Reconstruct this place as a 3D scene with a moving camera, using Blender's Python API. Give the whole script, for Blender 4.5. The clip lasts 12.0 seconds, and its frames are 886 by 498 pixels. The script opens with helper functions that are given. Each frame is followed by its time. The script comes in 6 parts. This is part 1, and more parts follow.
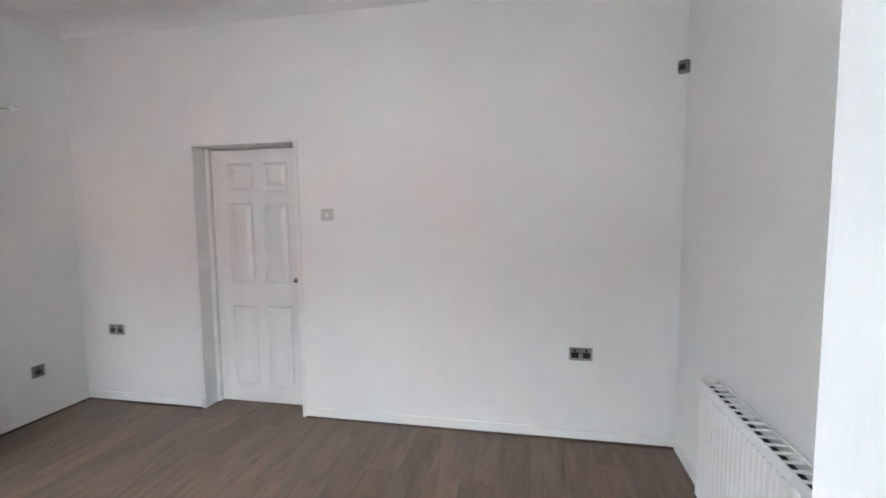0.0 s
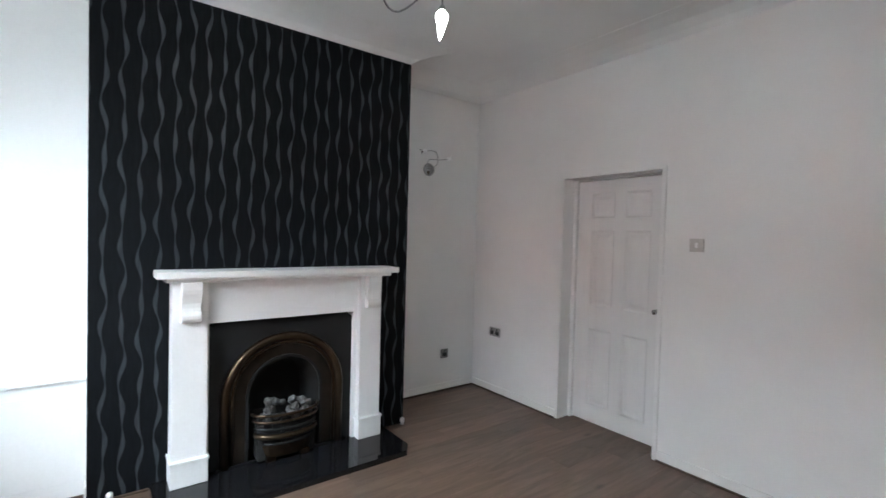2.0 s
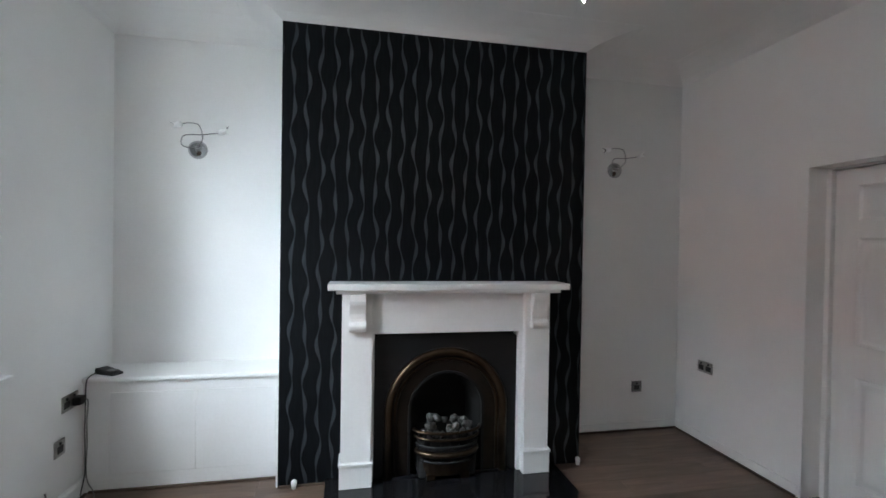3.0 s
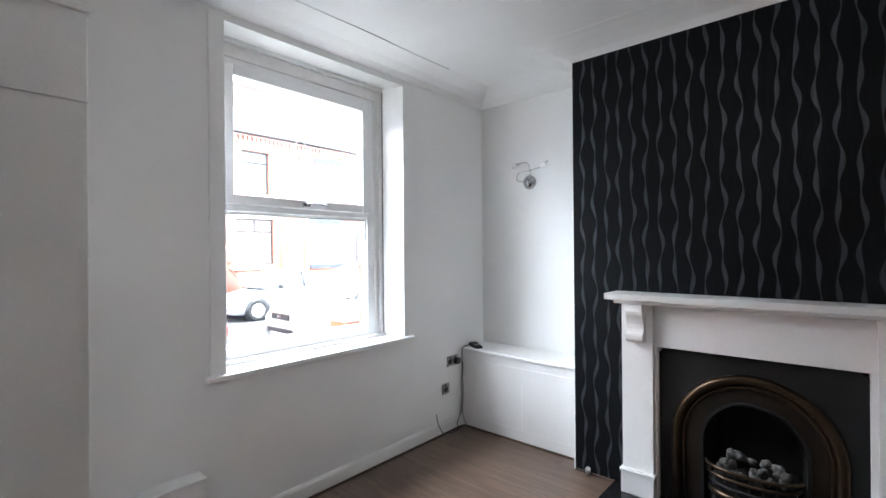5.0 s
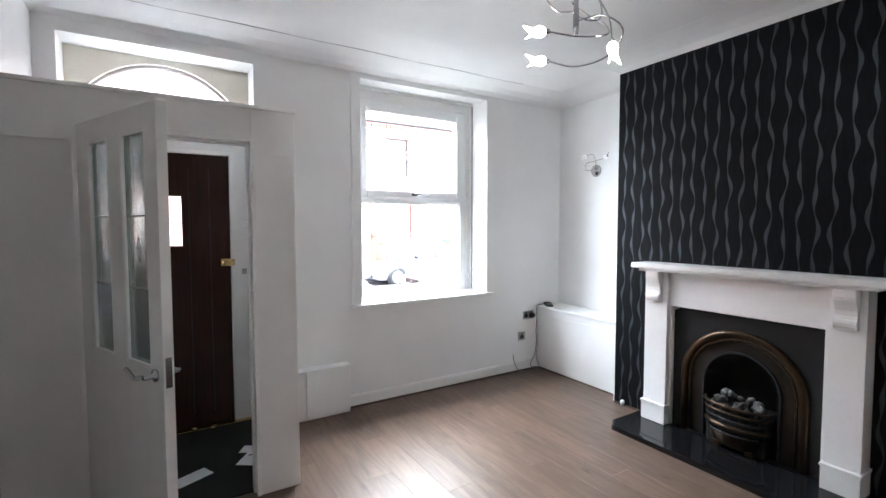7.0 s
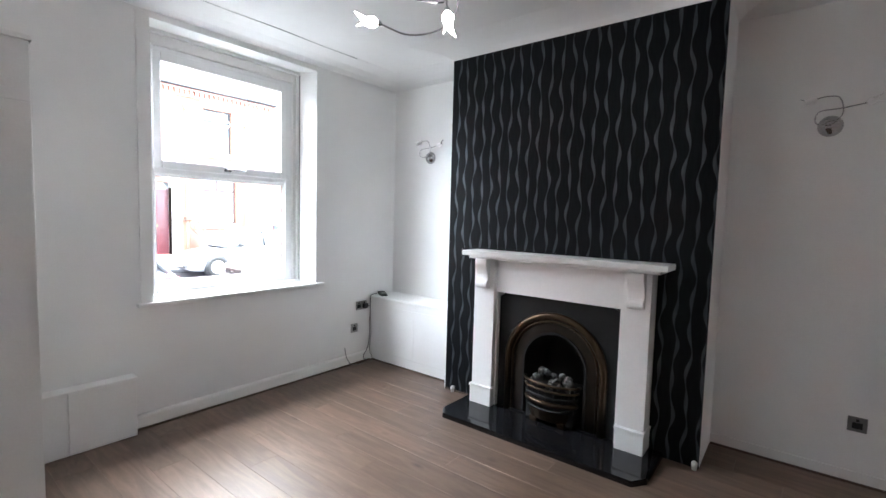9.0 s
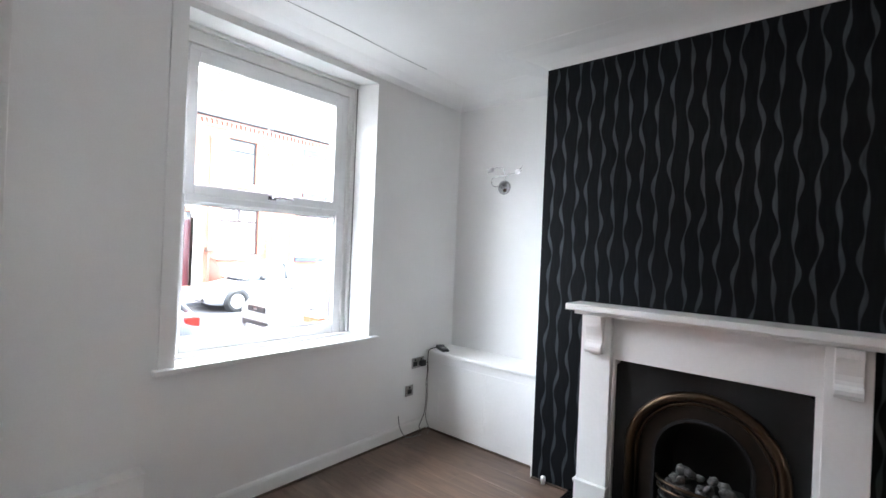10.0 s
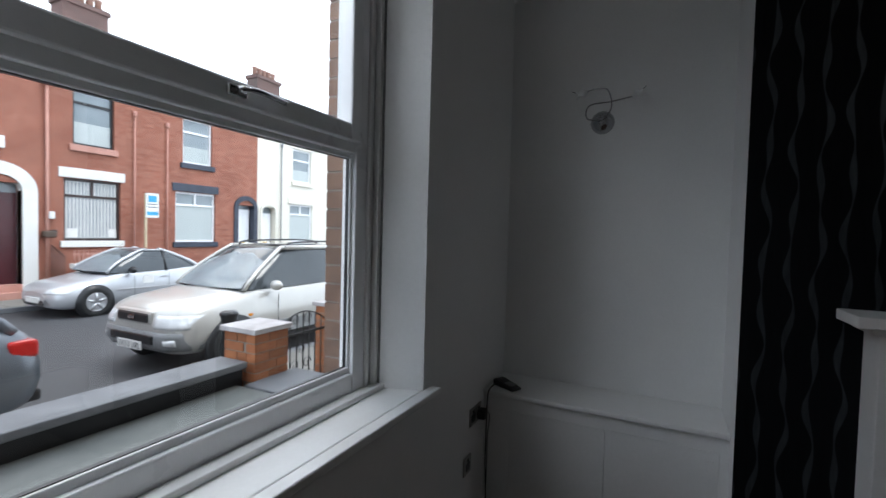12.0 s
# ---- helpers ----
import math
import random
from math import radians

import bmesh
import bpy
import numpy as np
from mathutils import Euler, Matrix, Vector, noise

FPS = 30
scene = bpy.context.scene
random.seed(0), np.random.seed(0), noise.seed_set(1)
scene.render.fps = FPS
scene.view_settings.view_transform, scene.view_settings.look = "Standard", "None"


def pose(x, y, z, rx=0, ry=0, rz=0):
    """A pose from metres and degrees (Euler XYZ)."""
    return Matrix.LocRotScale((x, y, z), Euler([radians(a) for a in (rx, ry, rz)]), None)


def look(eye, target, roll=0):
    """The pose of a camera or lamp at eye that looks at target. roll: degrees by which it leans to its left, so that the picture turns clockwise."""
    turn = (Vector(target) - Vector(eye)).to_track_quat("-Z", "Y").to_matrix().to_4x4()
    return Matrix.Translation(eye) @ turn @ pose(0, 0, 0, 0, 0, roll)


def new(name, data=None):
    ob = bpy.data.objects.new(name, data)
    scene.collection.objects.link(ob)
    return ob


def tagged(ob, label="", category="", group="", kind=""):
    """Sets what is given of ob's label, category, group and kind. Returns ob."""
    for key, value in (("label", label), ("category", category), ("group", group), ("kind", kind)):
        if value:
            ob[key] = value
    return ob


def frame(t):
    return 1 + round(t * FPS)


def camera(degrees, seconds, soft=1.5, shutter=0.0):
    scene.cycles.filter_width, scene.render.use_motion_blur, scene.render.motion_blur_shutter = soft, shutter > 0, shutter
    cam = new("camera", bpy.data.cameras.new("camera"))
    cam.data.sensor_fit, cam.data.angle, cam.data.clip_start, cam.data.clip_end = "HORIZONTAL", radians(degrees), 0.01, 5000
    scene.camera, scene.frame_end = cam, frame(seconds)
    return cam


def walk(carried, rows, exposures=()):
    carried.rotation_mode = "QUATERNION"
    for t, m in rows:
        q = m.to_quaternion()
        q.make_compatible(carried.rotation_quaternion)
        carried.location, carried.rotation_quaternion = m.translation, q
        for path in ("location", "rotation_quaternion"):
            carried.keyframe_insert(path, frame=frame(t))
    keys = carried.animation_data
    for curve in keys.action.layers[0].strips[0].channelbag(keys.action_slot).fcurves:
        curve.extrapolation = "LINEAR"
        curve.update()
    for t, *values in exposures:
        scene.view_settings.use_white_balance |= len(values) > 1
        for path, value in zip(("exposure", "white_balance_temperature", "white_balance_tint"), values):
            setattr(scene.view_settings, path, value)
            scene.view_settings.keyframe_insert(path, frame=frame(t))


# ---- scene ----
cam = camera(88.8, 12.0, shutter=0.15)
PATH = [
    (0, (0.478, 0.107, 1.531), (0.086, 2.060, 1.361), -0.6),
    (0.2, (0.531, 0.084, 1.540), (-0.161, 1.957, 1.422), -0.2),
    (0.5, (0.606, 0.055, 1.547), (-0.581, 1.662, 1.473), 0.9),
    (1, (0.608, 0.019, 1.551), (-0.789, 1.450, 1.503), 0.9),
    (1.5, (0.463, -0.073, 1.532), (-0.948, 1.344, 1.481), 1.2),
    (2, (0.393, 0.021, 1.517), (-1.203, 1.225, 1.465), 1.5),
    (2.5, (0.304, 0.270, 1.543), (-1.577, 0.945, 1.482), 1.4),
    (2.7, (0.280, 0.315, 1.531), (-1.635, 0.892, 1.486), 1.2),
    (4.3, (0.072, 1.085, 1.566), (-1.714, 0.185, 1.580), -0.3),
    (4.5, (0.149, 1.175, 1.558), (-1.564, 0.143, 1.580), -0.5),
    (5, (0.341, 1.373, 1.567), (-1.167, 0.058, 1.570), -0.5),
    (5.5, (0.518, 1.735, 1.543), (-0.818, 0.248, 1.547), -0.1),
    (6, (0.624, 2.018, 1.578), (-0.583, 0.423, 1.538), -0.1),
    (6.5, (0.684, 2.305, 1.585), (-0.420, 0.639, 1.515), -0.3),
    (7, (0.705, 2.554, 1.575), (-0.341, 0.853, 1.475), -0.1),
    (7.5, (0.737, 2.668, 1.560), (-0.365, 1.003, 1.447), -0.1),
    (7.7, (0.766, 2.731, 1.585), (-0.534, 1.217, 1.455), 0.6),
    (9.3, (0.430, 2.128, 1.541), (-1.156, 0.917, 1.420), 1.8),
    (9.5, (0.399, 1.918, 1.545), (-1.163, 0.670, 1.496), 2.8),
    (10, (0.213, 1.482, 1.590), (-1.323, 0.200, 1.591), 2.4),
    (10.5, (0.033, 0.936, 1.573), (-1.509, -0.338, 1.569), 2.0),
    (11, (-0.165, 0.430, 1.525), (-1.700, -0.852, 1.510), 1.8),
    (11.5, (-0.330, 0.055, 1.548), (-1.902, -1.180, 1.499), 1.6),
    (12, (-0.536, -0.330, 1.524), (-2.333, -1.206, 1.456), 1.5),
]
EXPOSURES = [(t, e, w, g) for t, e, w, g in ((0.0, 5.0, 6050, 5), (0.6, 4.95, 6050, 5), (1.0, 4.55, 6050, 5), (1.5, 4.6, 6050, 5), (2.7, 4.1, 6050, 5), (4.3, 3.4, 6200, 10), (4.6, 3.6, 6200, 10), (5.0, 4.05, 6200, 10), (5.5, 4.3, 6200, 10), (7.5, 4.45, 6200, 10), (9.5, 4.3, 6200, 10), (10.5, 3.8, 6200, 10), (11.2, 2.9, 6200, 10), (11.5, 2.35, 6200, 10), (12.0, 1.0, 6200, 10))]
walk(cam, [(t, look(eye, target, roll)) for t, eye, target, roll in PATH], EXPOSURES)

# ---- world, sun, exposure ----
world = bpy.data.worlds.new("world")
scene.world = world
world.use_nodes = True
wn = world.node_tree
sky = wn.nodes.new("ShaderNodeTexSky")
sky.sky_type = "NISHITA"
sky.sun_disc = False
sky.sun_elevation, sky.sun_rotation = radians(48), radians(200)
sky.dust_density, sky.air_density = 4.0, 1.0
haze = wn.nodes.new("ShaderNodeMix")
haze.data_type = "RGBA"
haze.inputs[0].default_value = 0.8
haze.inputs[7].default_value = (8.9, 9.45, 10.4, 1)   # overcast cloud cover
wn.links.new(sky.outputs[0], haze.inputs[6])
wn.links.new(haze.outputs[2], wn.nodes["Background"].inputs[0])
wn.nodes["Background"].inputs[1].default_value = 0.15

sun = new("sun", bpy.data.lights.new("sun", "SUN"))
sun.data.energy, sun.data.angle, sun.data.color = 0.8, radians(20), (1.0, 0.97, 0.93)
sun.matrix_world = look((0, 0, 20), (4, -9, 0))

# hidden lamps added to boost sky light: front window's head and jamb, behind the fanlight's transom
def opening_fill(name, sx, sy, watts, eye, target):
    lamp = new(name, bpy.data.lights.new(name, "AREA"))
    lamp.data.shape, lamp.data.size, lamp.data.size_y = "RECTANGLE", sx, sy
    lamp.data.energy, lamp.data.color = watts, (0.93, 0.97, 1.0)
    lamp.matrix_world = look(eye, target)


opening_fill("window_head_daylight", 1.2, 0.12, 4.8, (-1.40, -1.66, 2.83), (-1.40, 0.9, 1.0))
opening_fill("window_jamb_daylight", 0.05, 1.6, 0.5, (-0.815, -1.50, 1.85), (-1.9, 0.6, 1.7))
opening_fill("fanlight_daylight", 0.85, 0.08, 0.16, (0.69, -1.50, 2.24), (0.69, 0.2, 3.1))


# ---- materials ----
def nodes_of(name):
    m = bpy.data.materials.new(name)
    m.use_nodes = True
    t = m.node_tree
    return m, t, t.nodes["Principled BSDF"]


def ramp(t, a, b, pa=0.3, pb=0.7):
    r = t.nodes.new("ShaderNodeValToRGB")
    r.color_ramp.elements[0].color, r.color_ramp.elements[1].color = (*a, 1), (*b, 1)
    r.color_ramp.elements[0].position, r.color_ramp.elements[1].position = pa, pb
    return r


def noise_node(t, scale, detail=6, stretch=(1, 1, 1), rough=0.6, coord="Object"):
    c = t.nodes.new("ShaderNodeTexCoord")
    mp = t.nodes.new("ShaderNodeMapping")
    mp.inputs["Scale"].default_value = stretch
    n = t.nodes.new("ShaderNodeTexNoise")
    n.inputs["Scale"].default_value, n.inputs["Detail"].default_value = scale, detail
    n.inputs["Roughness"].default_value = rough
    t.links.new(c.outputs[coord], mp.inputs[0])
    t.links.new(mp.outputs[0], n.inputs["Vector"])
    return n


def mix_rgb(t, kind, fac, a, b):
    m = t.nodes.new("ShaderNodeMix")
    m.data_type, m.blend_type = "RGBA", kind
    for sock, v in ((m.inputs[0], fac), (m.inputs[6], a), (m.inputs[7], b)):
        if isinstance(v, (int, float)):
            sock.default_value = v
        elif isinstance(v, tuple):
            sock.default_value = (*v, 1)
        else:
            t.links.new(v, sock)
    return m.outputs[2]


def bump(t, b, height, strength, dist=0.01):
    n = t.nodes.new("ShaderNodeBump")
    n.inputs["Strength"].default_value, n.inputs["Distance"].default_value = strength, dist
    t.links.new(height, n.inputs["Height"])
    t.links.new(n.outputs[0], b.inputs["Normal"])


def surface(name, a, b, rough=0.5, scale=3.0, fine=90.0, relief=0.15, metal=0.0, stretch=(1, 1, 1), rvar=0.1, spread=(0.3, 0.7), island=0.0, dist=0.004):
    """Two-scale varied surface: broad patches between colours a and b, fine grain in bump and gloss."""
    m, t, p = nodes_of(name)
    big = noise_node(t, scale, 5, stretch)
    small = noise_node(t, fine, 4, stretch)
    r = ramp(t, a, b, *spread)
    t.links.new(big.outputs[0], r.inputs[0])
    col = mix_rgb(t, "OVERLAY", 0.18, r.outputs[0], small.outputs[0])
    if island:
        info = t.nodes.new("ShaderNodeObjectInfo")
        hs = t.nodes.new("ShaderNodeHueSaturation")
        mr = t.nodes.new("ShaderNodeMapRange")
        mr.inputs[3].default_value, mr.inputs[4].default_value = 1 - island, 1 + island
        t.links.new(info.outputs["Random"], mr.inputs[0])
        t.links.new(mr.outputs[0], hs.inputs["Value"])
        t.links.new(col, hs.inputs["Color"])
        col = hs.outputs[0]
    t.links.new(col, p.inputs["Base Color"])
    rr = t.nodes.new("ShaderNodeMapRange")
    rr.inputs[3].default_value, rr.inputs[4].default_value = max(0, rough - rvar), min(1, rough + rvar)
    t.links.new(big.outputs[0], rr.inputs[0])
    t.links.new(rr.outputs[0], p.inputs["Roughness"])
    p.inputs["Metallic"].default_value = metal
    if relief:
        bump(t, p, small.outputs[0], relief, dist)
    return m


WALL = surface("wall_paint", (0.77, 0.765, 0.755), (0.83, 0.825, 0.81), 0.5, 1.2, 110, 0.22, dist=0.003)
CEIL = surface("ceiling_paint", (0.78, 0.775, 0.765), (0.83, 0.825, 0.815), 0.75, 1.5, 120, 0.15, dist=0.002)
NICHE = surface("warm_cream_paint", (0.70, 0.64, 0.55), (0.77, 0.72, 0.63), 0.6, 1.5, 90, 0.25, dist=0.003)
GLOSS = surface("white_gloss_paint", (0.79, 0.785, 0.77), (0.82, 0.815, 0.805), 0.36, 4, 60, 0.03, rvar=0.03, dist=0.002)
PVC = surface("white_pvc", (0.82, 0.825, 0.83), (0.86, 0.865, 0.87), 0.3, 3, 200, 0.03, dist=0.001)
DOORW = surface("white_door_paint", (0.78, 0.775, 0.765), (0.82, 0.815, 0.805), 0.18, 3, 80, 0.03, stretch=(4, 4, 0.4), dist=0.002)
CHROME = surface("chrome", (0.36, 0.36, 0.37), (0.50, 0.50, 0.51), 0.12, 8, 100, 0.0, 1.0, rvar=0.06)
STEEL = surface("brushed_steel", (0.32, 0.31, 0.30), (0.45, 0.44, 0.42), 0.35, 20, 300, 0.05, 1.0)
BRASS = surface("aged_brass", (0.050, 0.033, 0.021), (0.070, 0.047, 0.029), 0.30, 9, 160, 0.10, 0.9, rvar=0.04)
BRONZE = surface("dark_bronzed_iron", (0.012, 0.009, 0.007), (0.028, 0.020, 0.014), 0.38, 8, 140, 0.25, 0.6)
BRASSB = surface("polished_brass", (0.55, 0.40, 0.16), (0.70, 0.52, 0.24), 0.25, 9, 120, 0.05, 1.0)
IRON = surface("cast_iron", (0.0045, 0.0045, 0.005), (0.011, 0.011, 0.012), 0.55, 5, 140, 0.3)
SOOT = surface("sooty_iron", (0.004, 0.004, 0.004), (0.012, 0.011, 0.010), 0.85, 5, 90, 0.4)
GRANITE = surface("black_granite", (0.004, 0.004, 0.005), (0.014, 0.014, 0.015), 0.08, 40, 300, 0.0, rvar=0.03)
COAL = surface("ceramic_coal", (0.020, 0.018, 0.017), (0.15, 0.145, 0.14), 0.8, 25, 90, 0.5)
BLACKP = surface("black_plastic", (0.010, 0.010, 0.011), (0.022, 0.022, 0.024), 0.4, 10, 200, 0.05)
GREYP = surface("grey_plastic", (0.16, 0.16, 0.155), (0.24, 0.235, 0.23), 0.45, 10, 200, 0.05)
DARKDOOR = surface("dark_stained_timber", (0.014, 0.0045, 0.0028), (0.042, 0.012, 0.006), 0.45, 5, 40, 0.2, stretch=(9, 9, 0.5))
IRON.node_tree.nodes["Principled BSDF"].inputs["Specular IOR Level"].default_value = 0.35
DARKDOOR.node_tree.nodes["Principled BSDF"].inputs["Specular IOR Level"].default_value = 0.2
MAT = surface("doormat_pile", (0.004, 0.004, 0.004), (0.013, 0.012, 0.011), 0.95, 6, 220, 0.8)
BEAD = surface("brown_floor_bead", (0.055, 0.035, 0.025), (0.10, 0.065, 0.045), 0.45, 4, 60, 0.1)
PAPER = surface("white_paper", (0.72, 0.73, 0.74), (0.80, 0.81, 0.82), 0.7, 6, 60, 0.1)
CREAM = surface("cream_render", (0.70, 0.66, 0.56), (0.80, 0.77, 0.68), 0.8, 1.0, 60, 0.3)
STONEW = surface("white_painted_stone", (0.72, 0.71, 0.68), (0.84, 0.83, 0.80), 0.6, 3, 60, 0.2)
STONEP = surface("pink_painted_stone", (0.45, 0.22, 0.17), (0.55, 0.29, 0.23), 0.7, 3, 60, 0.2)
STONEB = surface("blue_black_painted_stone", (0.022, 0.028, 0.045), (0.05, 0.06, 0.085), 0.5, 3, 60, 0.2)
ASPHALT = surface("asphalt", (0.040, 0.041, 0.044), (0.075, 0.075, 0.079), 0.75, 0.8, 80, 0.5, rvar=0.15)
PAVE = surface("paving", (0.16, 0.15, 0.135), (0.26, 0.245, 0.22), 0.8, 1.5, 50, 0.4, island=0.12)
CONC = surface("garden_concrete", (0.11, 0.118, 0.110), (0.19, 0.195, 0.182), 0.8, 2, 50, 0.4)
COPE = surface("grey_coping", (0.11, 0.115, 0.125), (0.21, 0.215, 0.225), 0.6, 3, 70, 0.3)
SLATE = surface("roof_slate", (0.080, 0.077, 0.080), (0.135, 0.133, 0.135), 0.8, 2, 30, 0.3, island=0.1)
RUBBER = surface("tyre_rubber", (0.010, 0.010, 0.010), (0.022, 0.022, 0.022), 0.75, 10, 80, 0.3)
ALLOY = surface("alloy_wheel", (0.45, 0.45, 0.46), (0.60, 0.60, 0.61), 0.3, 10, 80, 0.05, 0.7)


def car_paint(name, col, metal=0.35):
    m, t, p = nodes_of(name)
    flake = noise_node(t, 900, 2)
    dust = noise_node(t, 2.5, 4)
    r = ramp(t, tuple(0.93 * v for v in col), col, 0.3, 0.7)
    t.links.new(dust.outputs[0], r.inputs[0])
    t.links.new(mix_rgb(t, "OVERLAY", 0.05, r.outputs[0], flake.outputs[0]), p.inputs["Base Color"])
    p.inputs["Metallic"].default_value, p.inputs["Roughness"].default_value = metal, 0.32
    p.inputs["Coat Weight"].default_value, p.inputs["Coat Roughness"].default_value = 0.6, 0.06
    return m


SILVER = car_paint("silver_car_paint", (0.52, 0.53, 0.55))
CHAMP = car_paint("champagne_car_paint", (0.52, 0.505, 0.475))
GREYCAR = car_paint("grey_car_paint", (0.12, 0.135, 0.155))
CARGREY = surface("car_lower_cladding", (0.17, 0.175, 0.18), (0.24, 0.245, 0.25), 0.45, 4, 100, 0.1)
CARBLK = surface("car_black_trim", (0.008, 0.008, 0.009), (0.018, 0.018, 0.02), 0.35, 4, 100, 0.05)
REDLAMP = surface("red_lamp_lens", (0.35, 0.012, 0.012), (0.50, 0.03, 0.025), 0.12, 20, 60, 0.1)
AMBER = surface("amber_lens", (0.6, 0.20, 0.02), (0.7, 0.28, 0.04), 0.15, 20, 60, 0.1)
LAMPLENS = surface("clear_lamp_lens", (0.55, 0.56, 0.57), (0.78, 0.79, 0.80), 0.12, 20, 60, 0.1)
MAROON = surface("maroon_door_paint", (0.055, 0.012, 0.016), (0.085, 0.02, 0.026), 0.3, 4, 60, 0.1)
BLIND = surface("blind_fabric", (0.55, 0.55, 0.53), (0.66, 0.66, 0.64), 0.8, 4, 80, 0.1)
NET = surface("net_curtain", (0.42, 0.46, 0.45), (0.54, 0.58, 0.57), 0.9, 4, 80, 0.2, stretch=(8, 8, 0.3))
DARKF = surface("dark_window_frame", (0.028, 0.014, 0.012), (0.05, 0.026, 0.022), 0.4, 4, 80, 0.1)
BLUE = surface("board_blue", (0.05, 0.35, 0.60), (0.08, 0.42, 0.68), 0.5, 4, 80, 0.05)
TIMBER = surface("pale_timber", (0.50, 0.40, 0.26), (0.62, 0.51, 0.35), 0.6, 4, 60, 0.2, stretch=(8, 8, 0.6))
ROOMSHADE = surface("painted_room_shade", (0.03, 0.032, 0.034), (0.06, 0.062, 0.064), 0.9, 2, 20, 0.0)
POT = surface("chimney_pot_clay", (0.28, 0.15, 0.11), (0.40, 0.24, 0.18), 0.8, 6, 60, 0.3)


def brick_mat(name, a, b, mortar, sx=0.225, sz=0.075, axis="X"):
    m, t, p = nodes_of(name)
    c = t.nodes.new("ShaderNodeTexCoord")
    sp = t.nodes.new("ShaderNodeSeparateXYZ")
    cb = t.nodes.new("ShaderNodeCombineXYZ")
    t.links.new(c.outputs["Object"], sp.inputs[0])
    t.links.new(sp.outputs[axis], cb.inputs[0])
    t.links.new(sp.outputs["Z"], cb.inputs[1])
    br = t.nodes.new("ShaderNodeTexBrick")
    br.inputs["Scale"].default_value = 1.0
    br.inputs["Brick Width"].default_value, br.inputs["Row Height"].default_value = sx, sz
    br.inputs["Mortar Size"].default_value = 0.004
    br.inputs["Color1"].default_value, br.inputs["Color2"].default_value, br.inputs["Mortar"].default_value = (*a, 1), (*b, 1), (*mortar, 1)
    t.links.new(cb.outputs[0], br.inputs["Vector"])
    n = noise_node(t, 1.2, 6)
    col = mix_rgb(t, "OVERLAY", 0.35, br.outputs["Color"], n.outputs[0])
    t.links.new(col, p.inputs["Base Color"])
    p.inputs["Roughness"].default_value = 0.85
    inv = t.nodes.new("ShaderNodeMath")
    inv.operation = "SUBTRACT"
    inv.inputs[0].default_value = 1
    t.links.new(br.outputs["Fac"], inv.inputs[1])
    bump(t, p, inv.outputs[0], 0.5, 0.006)
    return m


BRICKA = brick_mat("red_brick", (0.29, 0.10, 0.062), (0.36, 0.145, 0.095), (0.26, 0.16, 0.125))
BRICKY = brick_mat("sooty_stack_brick", (0.115, 0.070, 0.060), (0.18, 0.105, 0.09), (0.17, 0.14, 0.125))
BRICKP = surface("orange_brick", (0.30, 0.105, 0.045), (0.44, 0.175, 0.075), 0.85, 12, 120, 0.5, island=0.25)
BRICKD = surface("weathered_brown_brick", (0.17, 0.10, 0.07), (0.27, 0.17, 0.12), 0.85, 12, 120, 0.5, island=0.2)
# grey of the crack's dirt, with the gap's shade painted in
CRACK = surface("crack_dirt_and_shade", (0.30, 0.29, 0.28), (0.42, 0.41, 0.40), 0.9, 10, 80, 0.2)
MORTAR = surface("mortar", (0.22, 0.20, 0.17), (0.32, 0.29, 0.25), 0.9, 12, 120, 0.5)


def glass_mat(name, tint=(1, 1, 1), rough=0.0, wave=0.0):
    m, t, p = nodes_of(name)
    p.inputs["Base Color"].default_value = (*tint, 1)
    p.inputs["Transmission Weight"].default_value, p.inputs["Roughness"].default_value, p.inputs["IOR"].default_value = 1.0, rough, 1.45
    if wave:
        bump(t, p, noise_node(t, 45, 3).outputs[0], wave, 0.01)
    return m


def pane_glass(name, tint):
    """Thin clear sheet: light goes straight through it, with a sharp reflection on top."""
    m, t, p = nodes_of(name)
    clear, gloss, mix = (t.nodes.new("ShaderNode" + k) for k in ("BsdfTransparent", "BsdfGlossy", "MixShader"))
    clear.inputs[0].default_value = (*tint, 1)
    gloss.inputs["Roughness"].default_value = 0.0
    mix.inputs[0].default_value = 0.04
    for a, b in ((clear.outputs[0], mix.inputs[1]), (gloss.outputs[0], mix.inputs[2]), (mix.outputs[0], t.nodes["Material Output"].inputs["Surface"])):
        t.links.new(a, b)
    return m


GLASS = pane_glass("window_glass", (0.97, 0.985, 0.98))
OBSCURE = glass_mat("obscure_glass", (0.60, 0.70, 0.68), 0.18, 0.35)
# opaque pale colour stands in for the sky mirrored in windscreens
WINDSCREEN = surface("windscreen_painted_sky", (0.36, 0.41, 0.44), (0.46, 0.51, 0.54), 0.05, 1.5, 40, 0.0, rvar=0.02)
# base colour lifted a little to take in reflected light
CARGLASS = surface("car_glass", (0.045, 0.053, 0.06), (0.08, 0.09, 0.098), 0.05, 3, 40, 0.0, rvar=0.02)
SHADEGLASS = glass_mat("frosted_shade_glass", (0.95, 0.95, 0.95), 0.35)
# opaque grey-blue: the street's reflection is put into the pane colour
PANEREF = surface("street_pane_painted_reflection", (0.20, 0.24, 0.26), (0.32, 0.36, 0.38), 0.06, 1.5, 40, 0.0, rvar=0.02)


def glow(name, col, power):
    m, t, p = nodes_of(name)
    p.inputs["Base Color"].default_value = (*col, 1)
    p.inputs["Emission Color"].default_value, p.inputs["Emission Strength"].default_value = (*col, 1), power
    return m


BULB = glow("lit_shade", (1.0, 0.98, 0.95), 4.0)


